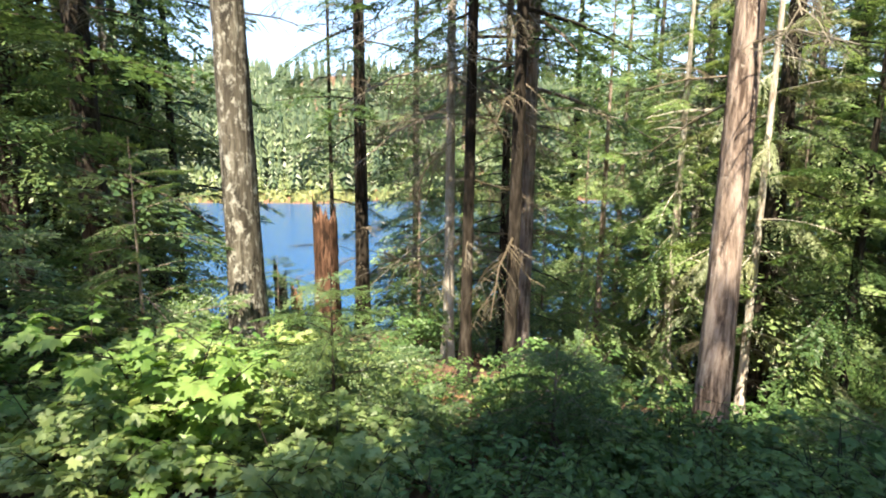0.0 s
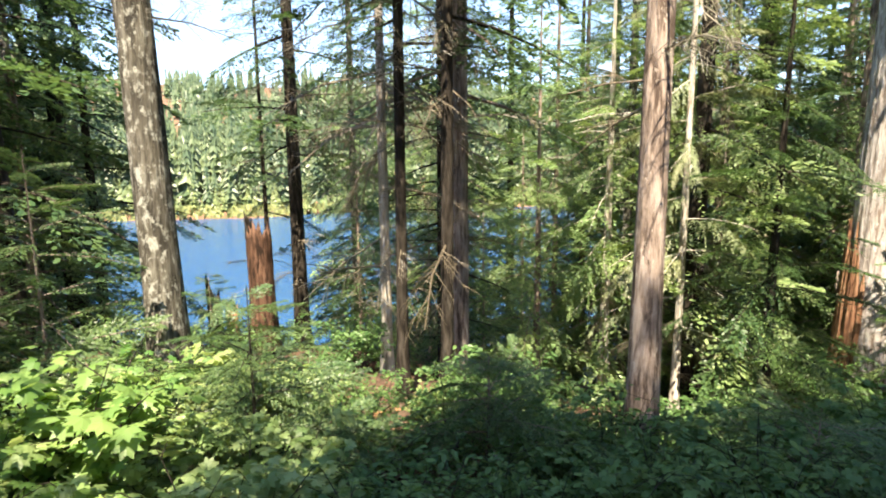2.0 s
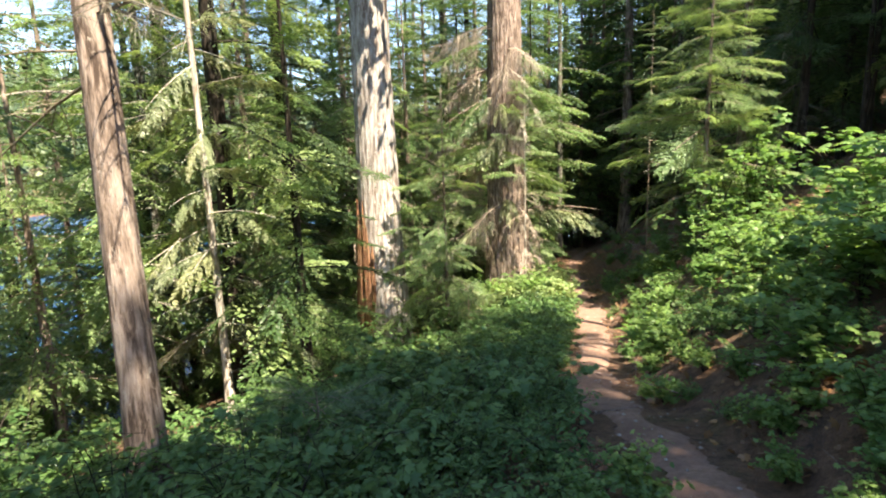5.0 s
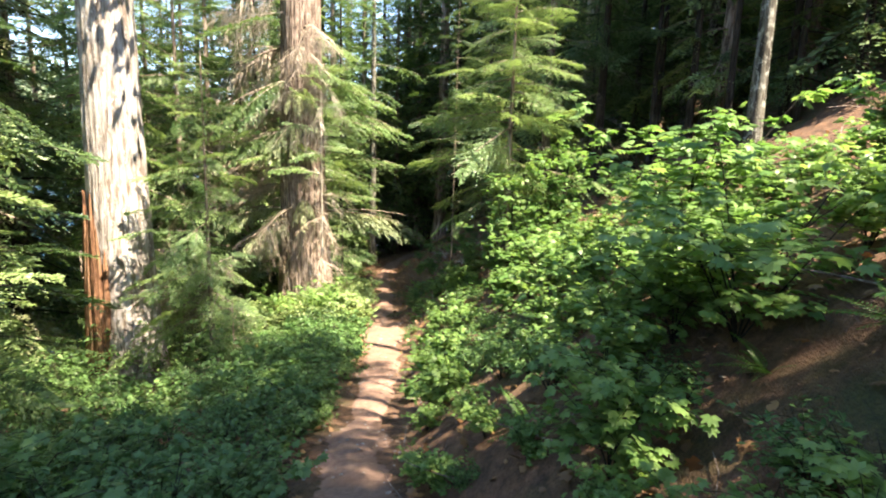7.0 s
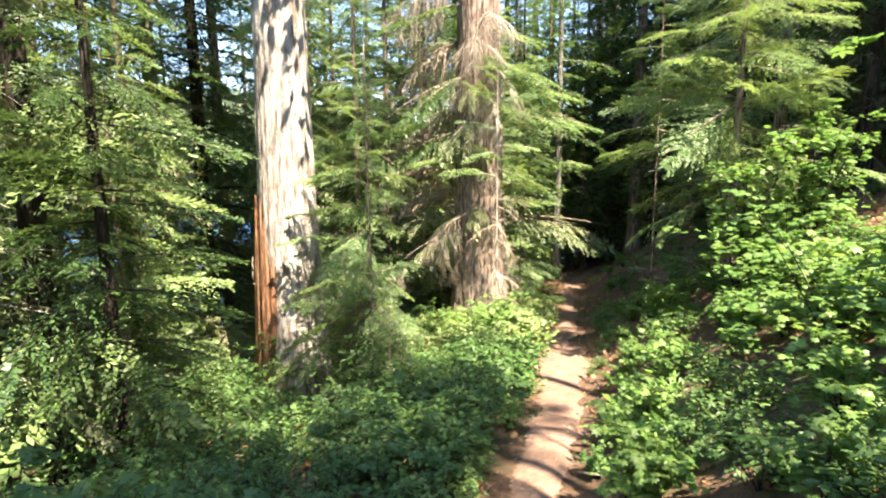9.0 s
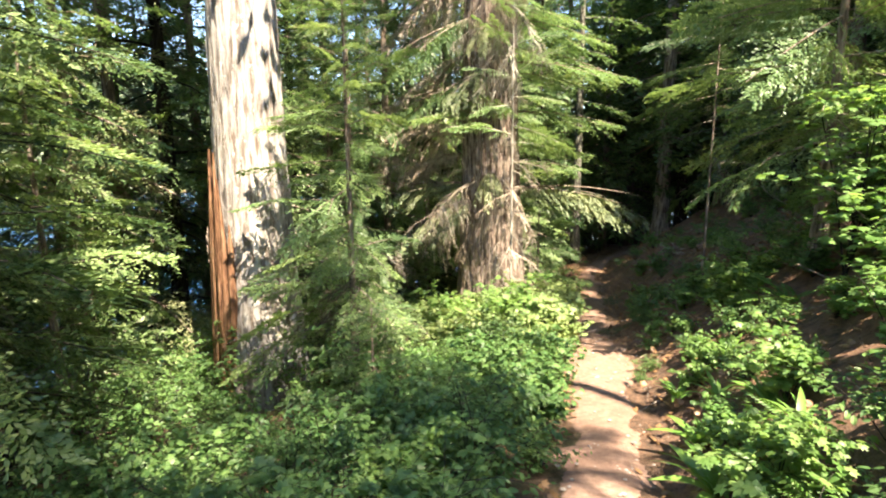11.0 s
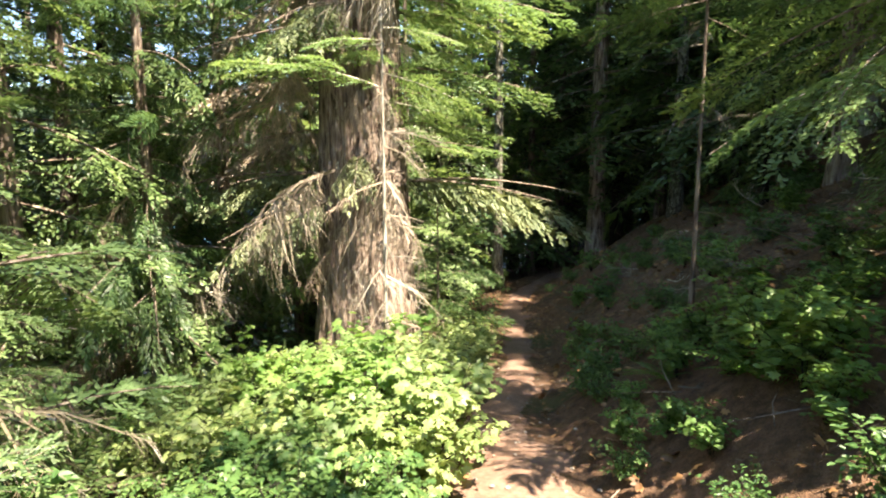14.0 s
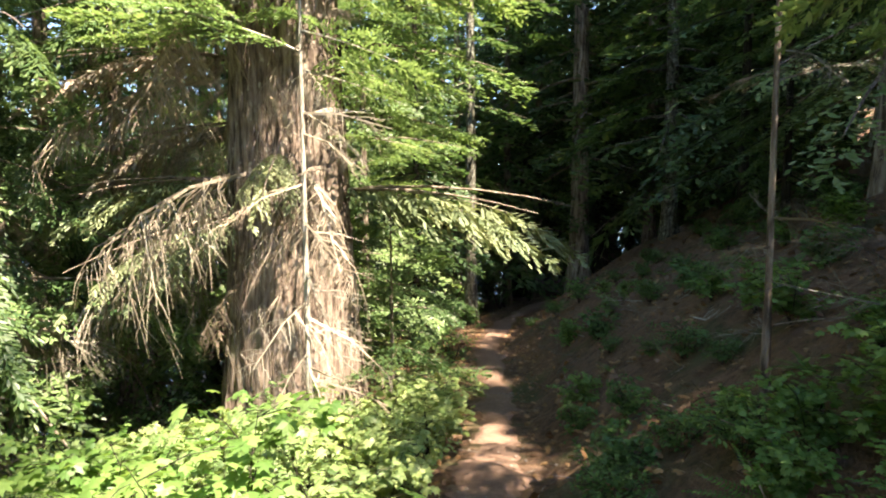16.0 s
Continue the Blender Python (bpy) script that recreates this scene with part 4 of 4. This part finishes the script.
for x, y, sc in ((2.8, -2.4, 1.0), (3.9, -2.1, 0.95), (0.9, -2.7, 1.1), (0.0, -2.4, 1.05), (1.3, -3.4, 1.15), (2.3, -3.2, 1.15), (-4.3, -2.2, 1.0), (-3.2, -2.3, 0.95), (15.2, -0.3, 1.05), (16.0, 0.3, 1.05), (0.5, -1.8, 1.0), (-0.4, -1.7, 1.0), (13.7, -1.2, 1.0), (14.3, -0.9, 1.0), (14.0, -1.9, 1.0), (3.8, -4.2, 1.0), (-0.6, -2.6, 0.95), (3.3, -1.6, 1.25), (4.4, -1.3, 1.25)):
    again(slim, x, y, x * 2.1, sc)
# small-crowned shade casters, added for dapples on the trail below
pole = conifer("conifer_tree", "thin pole-like hemlock with a small high crown, added to cast shade", 10.5, 0.06, 6.9, 0.95, 26, BARK_DARK, NEEDLE, 96, (0, 0), "mid", group="trees of the forest", top_share=1.0, fine_to=12)
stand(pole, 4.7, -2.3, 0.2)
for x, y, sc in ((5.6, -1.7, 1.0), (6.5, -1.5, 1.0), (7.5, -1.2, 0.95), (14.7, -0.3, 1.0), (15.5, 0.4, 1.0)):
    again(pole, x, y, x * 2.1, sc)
# added as canopy to darken the bank below it
stand(conifer("conifer_tree", "dark hemlock added to shade the bare bank", 10, 0.12, 2.8, 2.3, 60, BARK_DARK, NEEDLE_DARK, 145, (0, 0), "lace", apart=True, sag=0.25, dead=14, dead_reach=1.2, dead_range=(0.6, 3.5), group="trees of the forest"), 15.8, 1.5)
stand(conifer("conifer_tree", "thin pale trunk on the fern bank", 13.5, 0.1, 9.5, 0.5, 6, BARK_GREY, NEEDLE, 98, (0, 0), "coarse", group="trees of the forest", top_share=1.0), 10.9, -0.85)
first_use = set()
for x, y, rz, sc, k in placed_trees:
    far = x > 20 or x < -9 or y < -2 or y > 15.5
    model = (far_kinds if far else kinds)[k]
    if model.name in first_use:
        again(model, x, y, rz, sc)
    else:
        first_use.add(model.name)
        stand(model, x, y, rz, 1.0, -0.05)
for k, model in enumerate(kinds + far_kinds):
    if model.name not in first_use:
        stand(model, -30 - 4 * k, 3 + k, 0, 1.0, -0.05)

# ---- far shore ----


def far_trees(n, xr, yr, hr, seed, mat, name, label, wide=0.145):
    r = np.random.default_rng(seed)
    x, y = r.uniform(*xr, n), r.uniform(0, 1, n) ** 1.4 * (yr[1] - yr[0]) + yr[0]
    y = y + 0.15 * x
    z = ground(x, y)
    keep = z > LAKE + 0.1
    x, y, z = x[keep], y[keep], z[keep]
    hgt = r.uniform(*hr, len(x))
    s = Soup()
    for layer in range(12):
        k = 6
        ang = np.linspace(0, 2 * np.pi, 2 * k, endpoint=False)
        rim = np.where(np.arange(2 * k) % 2 == 0, 1.0, 0.5)
        v = np.r_[[[0, 0, 0.34]], np.stack([rim * np.cos(ang), rim * np.sin(ang), np.where(rim == 1, -0.06, 0.05)], -1)]
        f = np.stack([np.zeros(2 * k, int), 1 + np.arange(2 * k), 1 + (np.arange(2 * k) + 1) % (2 * k)], -1)
        rel = layer / 12
        rad = hgt * wide * (1 - rel) ** 0.9 * r.uniform(0.6, 1.25, len(x))
        rot = turn(r.uniform(0, 6.28, len(x)), 0.0, r.normal(0, 0.16, len(x)))
        s.many(v, [f], placed(rot, np.stack([rad, rad, hgt * 0.3], -1).reshape(len(x), 3), np.stack([x, y, z + hgt * (0.06 + 0.78 * rel)], -1)))
    tagged(new(name, s.mesh(name, mat)), label, "forest", kind="stuff")


far_trees(1500, (-140, 120), (97, 150), (9, 19), 91, FAR_TREE, "far_forest", "conifer forest along the far shore of the lake")
far_trees(1800, (-330, 330), (150, 420), (12, 20), 92, FAR_TREE, "hill_forest", "hazy wooded hillside beyond the lake", 0.17)
far_trees(420, (-120, 110), (94.5, 101), (2, 6), 93, FAR_LIGHT, "shore_shrubs", "pale green young trees on the far shore", 0.2)

# shore grass
r = np.random.default_rng(94)
x = r.uniform(-110, 100, 5000)
y = r.uniform(90, 98, 5000) + 0.15 * x
z = ground(x, y)
keep = (z > LAKE - 0.1)
x, y, z = x[keep], y[keep], z[keep]
s = Soup()
s.many(np.array([(-0.5, 0, 0), (0.5, 0, 0), (0.35, 0.1, 1.0), (-0.4, -0.1, 0.8)]), [np.array([[0, 1, 2, 3]])],
       placed(turn(r.uniform(0, 6.28, len(x)), 0, 0), r.uniform(0.5, 1.2, len(x)), np.stack([x, y, z - 0.1], -1)))
tagged(new("shore_grass", s.mesh("shore_grass", GRASS)), "sunlit yellow-green grass on the far shore", "grass", kind="stuff")

# ---- shrubs ----


def leaf_shape(kind):
    """A small leaf, 1 long along x, folded along its rib."""
    if kind == "oval":
        return np.array([(0, 0, 0), (0.3, 0.24, 0.05), (0.7, 0.2, 0.03), (1, 0, -0.06), (0.7, -0.2, 0.03), (0.3, -0.24, 0.05)]), [np.array([[0, 1, 2, 3], [0, 3, 4, 5]])]
    # lobed
    ang = np.radians([0, 19, 40, 62, 88, 118, 150])
    rad = np.array([1.0, 0.62, 0.98, 0.56, 0.84, 0.5, 0.42])
    up = np.stack([0.3 + 0.7 * rad * np.cos(ang), 0.72 * rad * np.sin(ang), -0.13 * rad ** 2], -1)
    lo = up[1:] * (1, -1, 1)
    v = np.r_[[[0.0, 0, 0]], [[0.3, 0, 0.05]], up, lo]
    f = [(1, 2, 3, 4), (1, 4, 5, 6), (1, 6, 7, 8), (1, 10, 9, 2), (1, 12, 11, 10), (1, 14, 13, 12)]
    return v, [np.array(f)]


def shrub(name, label, height, spread, stems, leaves, size, kind, mat, seed, group, flat=0.0, sprigs=7):
    r = np.random.default_rng(seed)
    root = new(name)
    wood, green = Soup(), Soup()
    at, way = [], []
    for k in range(stems):
        a, lean = r.uniform(0, 6.28), r.uniform(0.1, 0.9) ** 0.7 * spread
        top = np.array([math.cos(a) * lean, math.sin(a) * lean, height * r.uniform(0.6, 1.0)])
        mid = top * (0.35, 0.35, 0.6) + r.normal(0, 0.06, 3)
        t = np.linspace(0, 1, 6)[:, None]
        curve = 2 * t * (1 - t) * mid + t * t * top
        wood.tube(curve, 0.005 * (0.5 + height) * np.linspace(1, 0.25, 6), 4)
        for b in range(sprigs):
            t0 = r.uniform(0.22, 1.0)
            base = 2 * t0 * (1 - t0) * mid + t0 * t0 * top
            a2 = r.uniform(0, 6.28)
            ln = spread * r.uniform(0.25, 0.6)
            tip = base + np.array([math.cos(a2) * ln, math.sin(a2) * ln, r.uniform(-0.05, 0.3) * ln])
            wood.tube([base, (base + tip) / 2 + (0, 0, 0.03), tip], (0.003, 0.0025, 0.0012), 3)
            for q in range(leaves):
                u = r.uniform(0.1, 1.08)
                at.append(base + (tip - base) * u + r.normal(0, 0.03, 3))
                way.append((a2 + r.choice((-1, 1)) * r.uniform(0.2, 1.3), r.normal(-0.15, 0.3), r.normal(0, 0.45 - 0.3 * flat)))
    at, way = np.array(at), np.array(way)
    v, f = leaf_shape(kind)
    green.many(v, f, placed(turn(way[:, 0], way[:, 1], way[:, 2]), size * r.uniform(0.6, 1.2, len(at)), at))
    tagged(part("branchwood", wood.mesh("branchwood", BARK_DARK), root), kind="stuff")
    tagged(part("foliage", green.mesh("foliage", mat), root), kind="stuff")
    return tagged(root, label, "shrub", group)


def fern(label, fronds, length, seed):
    r = np.random.default_rng(seed)
    root = new("sword_fern")
    s = Soup()
    k = 20
    v, f = [], []
    for i in range(k):
        t = (i + 0.5) / k
        ln = 0.16 * math.sin(math.pi * min(1, 0.18 + t * 0.82)) + 0.015
        for sg in (-1, 1):
            n = len(v)
            v += [(t, 0, 0), (t + 0.028, sg * ln * 0.5, 0.012), (t + 0.035, sg * ln, -0.02), (t - 0.012, sg * ln * 0.5, 0.0)]
            f.append((n, n + 1, n + 2, n + 3))
    v, f = np.array(v), np.array(f)
    w = v.copy()
    w[:, 2] += -0.55 * w[:, 0] ** 2
    s.add(w, f)
    x = np.linspace(0, 1, 6)
    s.tube(np.stack([x, 0 * x, -0.55 * x * x - 0.003], -1), np.linspace(0.006, 0.002, 6), 3)
    me = s.mesh("frond", LEAF_FERN)
    for j in range(fronds):
        bough_part("frond", me, root, (0, 0, 0.02), j * 2.4 + r.uniform(-0.4, 0.4), r.uniform(0.45, 1.1), r.normal(0, 0.2), length * r.uniform(0.7, 1.1))
    return tagged(root, label, "fern", "ferns by the trail")


SH = "shrubs of the undergrowth"
shrubs = [
    shrub("huckleberry_shrub", "leafy green huckleberry shrub", 0.95, 0.6, 10, 15, 0.062, "oval", LEAF_SHRUB, 101, SH),
    shrub("huckleberry_shrub", "low green huckleberry shrub", 0.7, 0.6, 9, 14, 0.066, "oval", LEAF_SHRUB, 102, SH),
    shrub("thimbleberry_shrub", "broad-leaved green thimbleberry shrub", 0.85, 0.6, 9, 13, 0.082, "lobed", LEAF_SHRUB, 103, SH),
    shrub("huckleberry_shrub", "green shrub with sunlight put into its pale leaves", 0.95, 0.6, 11, 15, 0.06, "oval", LEAF_LIGHT, 104, SH),
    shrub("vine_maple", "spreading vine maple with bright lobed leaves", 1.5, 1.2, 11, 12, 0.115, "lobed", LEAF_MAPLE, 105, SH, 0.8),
    shrub("thimbleberry_shrub", "thimbleberry shrub with sunlight put into its large lobed leaves", 0.85, 0.55, 9, 13, 0.085, "lobed", LEAF_LIGHT, 106, SH),
    shrub("salal_shrub", "dark green shrub down the wooded slope", 1.0, 0.7, 7, 14, 0.07, "oval", LEAF_SHRUB, 107, SH, 0.0, 6),
    shrub("thimbleberry_shrub", "bright green thimbleberry shrub on the bank", 0.95, 0.65, 9, 12, 0.09, "lobed", LEAF_MAPLE, 108, SH, 0.4),
    shrub("vine_maple", "tall upright vine maple with bright lobed leaves", 2.1, 0.62, 9, 15, 0.085, "lobed", LEAF_MAPLE, 109, SH, 0.6, 9),
]
ferns = [fern("green sword fern with arching fronds", 15, 0.75, 110), fern("small bright sword fern", 11, 0.5, 111)]
used = set()


def plant(ob, x, y, rz, sc, dz=-0.03):
    if ob.name in used:
        return again(ob, x, y, rz, sc, dz)
    used.add(ob.name)
    return stand(ob, x, y, rz, sc, dz)


r = np.random.default_rng(120)
put = []


def scatter(n, xr, yr, near, far, choose, gap, size=(0.75, 1.2), seed=0):
    r = np.random.default_rng(seed)
    made = 0
    for _ in range(n * 10):
        if made >= n:
            break
        x, y = r.uniform(*xr), r.uniform(*yr)
        s, _z = beside(np.array([x]), np.array([y]))
        if not near <= s[0] <= far or any((x - a) ** 2 + (y - b) ** 2 < gap * gap for a, b in put) or ground_at(x, y) < LAKE + 0.3:
            continue
        put.append((x, y))
        made += 1
        w = np.array([c for _, c in choose], float)
        ob = choose[r.choice(len(choose), p=w / w.sum())][0]
        plant(ob, x, y, r.uniform(0, 6.28), r.uniform(*size))


H1, H2, TB, HL, VM, TL, HF, TM, VT = shrubs
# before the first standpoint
# the pale-leaved ones make the sun patch by their colour
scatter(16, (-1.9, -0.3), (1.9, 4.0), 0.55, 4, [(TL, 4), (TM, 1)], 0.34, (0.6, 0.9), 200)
scatter(18, (-4.2, -1.9), (1.9, 4.6), 0.55, 4, [(H1, 2), (TM, 2)], 0.42, (0.5, 0.8), 216)
scatter(66, (-5, 5), (1.0, 6), 0.9, 7, [(H1, 4), (H2, 2), (TB, 2), (TL, 1)], 0.38, (0.5, 0.8), 201)
scatter(76, (1, 9), (0.8, 7), 0.6, 4.5, [(H1, 4), (H2, 3), (TB, 2)], 0.36, (0.5, 0.85), 202)
scatter(16, (1.2, 4.8), (2.2, 5.0), 0.9, 5, [(H1, 3), (H2, 1), (TB, 1)], 0.3, (0.85, 1.1), 211)
# sunlit shrubs below the giant fir, the sun put into their pale leaf colour
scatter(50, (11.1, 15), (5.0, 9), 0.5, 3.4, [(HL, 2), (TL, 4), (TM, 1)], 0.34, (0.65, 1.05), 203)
scatter(44, (6, 16), (6, 11), 2.6, 7, [(HF, 3), (H2, 1), (HL, 1)], 0.55, (0.8, 1.2), 204)
scatter(30, (7.4, 11.2), (3.3, 6.4), 0.48, 2.3, [(H1, 2), (TB, 2), (TM, 1)], 0.3, (0.45, 0.75), 222)
# low growth right up to the worn edge
scatter(46, (2, 10.6), (-1, 5), 0.4, 0.8, [(H2, 2), (TM, 2), (TB, 1)], 0.24, (0.28, 0.45), 220)
scatter(60, (2, 13.5), (-1, 6), -0.95, -0.42, [(H2, 2), (TM, 3)], 0.22, (0.22, 0.38), 221)
# the bank
for x, y, sc in ((8.2, 0.0, 0.62), (9.3, 0.9, 0.5), (11.5, 1.9, 0.7)):
    put.append((x, y))
    plant(VM, x, y, x * 3.0, sc)
for x, y, sc in ((11.8, 2.5, 0.8), (12.1, 1.8, 0.9)):
    put.append((x, y))
    plant(VT, x, y, x * 3.0, sc)
scatter(26, (2.5, 11), (-2.5, 3.0), -3.8, -1.7, [(VM, 2), (TM, 4)], 0.55, (0.45, 0.7), 205)
scatter(8, (9.6, 11.4), (5.2, 6.8), 0.55, 3.0, [(H2, 3), (TB, 1)], 0.34, (0.45, 0.7), 213)
scatter(52, (10.8, 14.2), (1.2, 5.2), -3.2, -0.7, [(H2, 2), (ferns[1], 1), (TB, 2), (TM, 4)], 0.3, (0.32, 0.6), 214)
scatter(74, (2, 11.2), (-2.5, 4.2), -3.0, -0.66, [(ferns[1], 2), (H2, 2), (TM, 5)], 0.32, (0.38, 0.68), 206)
scatter(26, (1.8, 7.5), (-1.8, 1.8), -2.2, -0.6, [(TM, 4), (H2, 1), (ferns[1], 1)], 0.3, (0.45, 0.75), 210)
scatter(70, (13.6, 22), (0, 9), -5, -0.7, [(H2, 2), (ferns[1], 1), (TB, 2), (TM, 1)], 0.42, (0.28, 0.55), 207)
scatter(40, (13.5, 30), (6, 15), 0.6, 5, [(HF, 3), (H2, 1)], 0.7, (0.7, 1.1), 208)
scatter(40, (-8, 10), (5, 14), 5, 14, [(HF, 3), (H2, 1)], 0.9, (0.7, 1.2), 209)

# ---- litter on the ground ----
r = np.random.default_rng(300)
n = 17000
x, y = r.uniform(-4, 24, n), r.uniform(-3, 11, n)
side, _h = beside(x, y)
keep = (np.abs(side) > 0.3) & (np.abs(side) < 4.5) | (r.random(n) < 0.05)
x, y = x[keep], y[keep]
s = Soup()
v, f = leaf_shape("lobed")
s.many(v, f, placed(turn(r.uniform(0, 6.28, len(x)), r.normal(0, 0.35, len(x)), r.normal(0, 0.5, len(x))), r.uniform(0.03, 0.09, len(x)), np.stack([x, y, ground(x, y) + 0.025], -1)))
tagged(new("leaf_litter", s.mesh("leaf_litter", LITTER)), "brown fallen leaves strewn over the slope", "litter", kind="stuff")
n = 2200
x, y = r.uniform(-4, 24, n), r.uniform(-3, 11, n)
side, _h = beside(x, y)
keep = np.abs(side) > 0.25
x, y = x[keep], y[keep]
s = Soup()
tw = Soup()
tw.tube([(0, 0, 0), (0.5, 0.06, 0.03), (1, 0, 0)], (0.012, 0.01, 0.004), 4)
s.many(np.concatenate(tw.v), tw.f, placed(turn(r.uniform(0, 6.28, len(x)), r.normal(0, 0.25, len(x)), 0), r.uniform(0.1, 0.55, len(x)), np.stack([x, y, ground(x, y) + 0.02], -1)))
tagged(new("twig_litter", s.mesh("twig_litter", BARK_BROWN)), "small fallen twigs strewn over the slope", "litter", kind="stuff")
for k in range(46):
    x, y = r.uniform(12.5, 20), r.uniform(1.5, 7)
    sd, _h = beside(np.array([x]), np.array([y]))
    if -5.0 < sd[0] < -0.9:
        ob = new("fallen_branch", dead_mesh(k % 3, TWIG_DARK if k % 3 else BARK_SNAG))
        z = ground_at(x, y) + 0.1
        m = turn([r.uniform(0, 6.28)], [r.normal(0.15, 0.2)], [r.uniform(0, 6.28)])[0] * r.uniform(0.3, 0.75)
        ob.matrix_world = Matrix(((*m[0], x), (*m[1], y), (*m[2], z), (0, 0, 0, 1)))
        tagged(ob, "fallen dead branch on the shaded bank", "branch", "fallen branches on the bank")
# ferns and broad strap-leaved plants right beside the trail
for x, y, k, sc in ((7.7, 1.9, 1, 0.8), (8.3, 2.2, 1, 0.8), (12.6, 3.7, 1, 0.85), (9.6, 2.6, 1, 0.7), (13.1, 4.3, 1, 0.6)):
    plant(ferns[k], x, y, x * 1.1, sc)


def strap_plant(leaves, length, seed):
    r = np.random.default_rng(seed)
    root = new("strap_leaved_plant")
    t = np.linspace(0, 1, 7)
    half = 0.085 * np.sin(np.pi * np.clip(t * 0.9 + 0.1, 0, 1)) ** 0.8 + 0.004
    half[-1] = 0.002
    z = 0.25 * t - 0.62 * t ** 2.2
    v = np.concatenate([np.stack([t, half, z + 0.25 * half], -1), np.stack([t, 0 * t, z], -1), np.stack([t, -half, z + 0.25 * half], -1)])
    i = np.arange(6)
    f = np.concatenate([np.stack([i + 7 * k, i + 7 * k + 1, i + 7 * k + 8, i + 7 * k + 7], -1) for k in (0, 1)])
    me = mesh_from("leaf", v, [f], LEAF_LILY, True)
    for j in range(leaves):
        bough_part("leaf", me, root, (0, 0, 0.02), j * 2.4 + r.uniform(-0.4, 0.4), r.uniform(0.5, 1.2), r.normal(0, 0.25), length * r.uniform(0.65, 1.1))
    return tagged(root, "bright green plant with long pointed strap leaves beside the path", "plant", "strap-leaved plants by the trail")


lily = strap_plant(14, 0.36, 320)
for k in range(8):
    i = int(np.argmin(np.abs(LINE[:, 0] - (8.5 + 0.26 * k))))
    off = 0.62 + 0.22 * (k * 2 % 3)
    x, y = LINE[i, 0] + LINE_WAY[i, 1] * off, LINE[i, 1] - LINE_WAY[i, 0] * off
    plant(lily, x, y, k * 1.7, 0.62 + 0.09 * (k % 4))
# pebbles on the trail
r = np.random.default_rng(310)
s = Soup()
n = 380
k = r.integers(60, len(LINE) - 60, n)
off = r.normal(0, 0.28, n)
x, y = LINE[k, 0] - LINE_WAY[k, 1] * off + r.normal(0, 0.08, n), LINE[k, 1] + LINE_WAY[k, 0] * off + r.normal(0, 0.08, n)
v = np.array([(1, 0, 0), (0.3, 0.9, 0.1), (-0.8, 0.5, 0), (-0.7, -0.6, 0.1), (0.4, -0.8, 0), (0, 0, 0.6), (0, 0, -0.5)])
f = np.array([(i, (i + 1) % 5, 5) for i in range(5)] + [((i + 1) % 5, i, 6) for i in range(5)])
s.many(v, [f], placed(turn(r.uniform(0, 6.28, n), 0, 0), r.uniform(0.006, 0.022, n), np.stack([x, y, ground(x, y) + 0.03], -1)))
tagged(new("trail_pebbles", s.mesh("trail_pebbles", STONE)), "small pebbles strewn on the trodden path", "pebbles", kind="stuff")
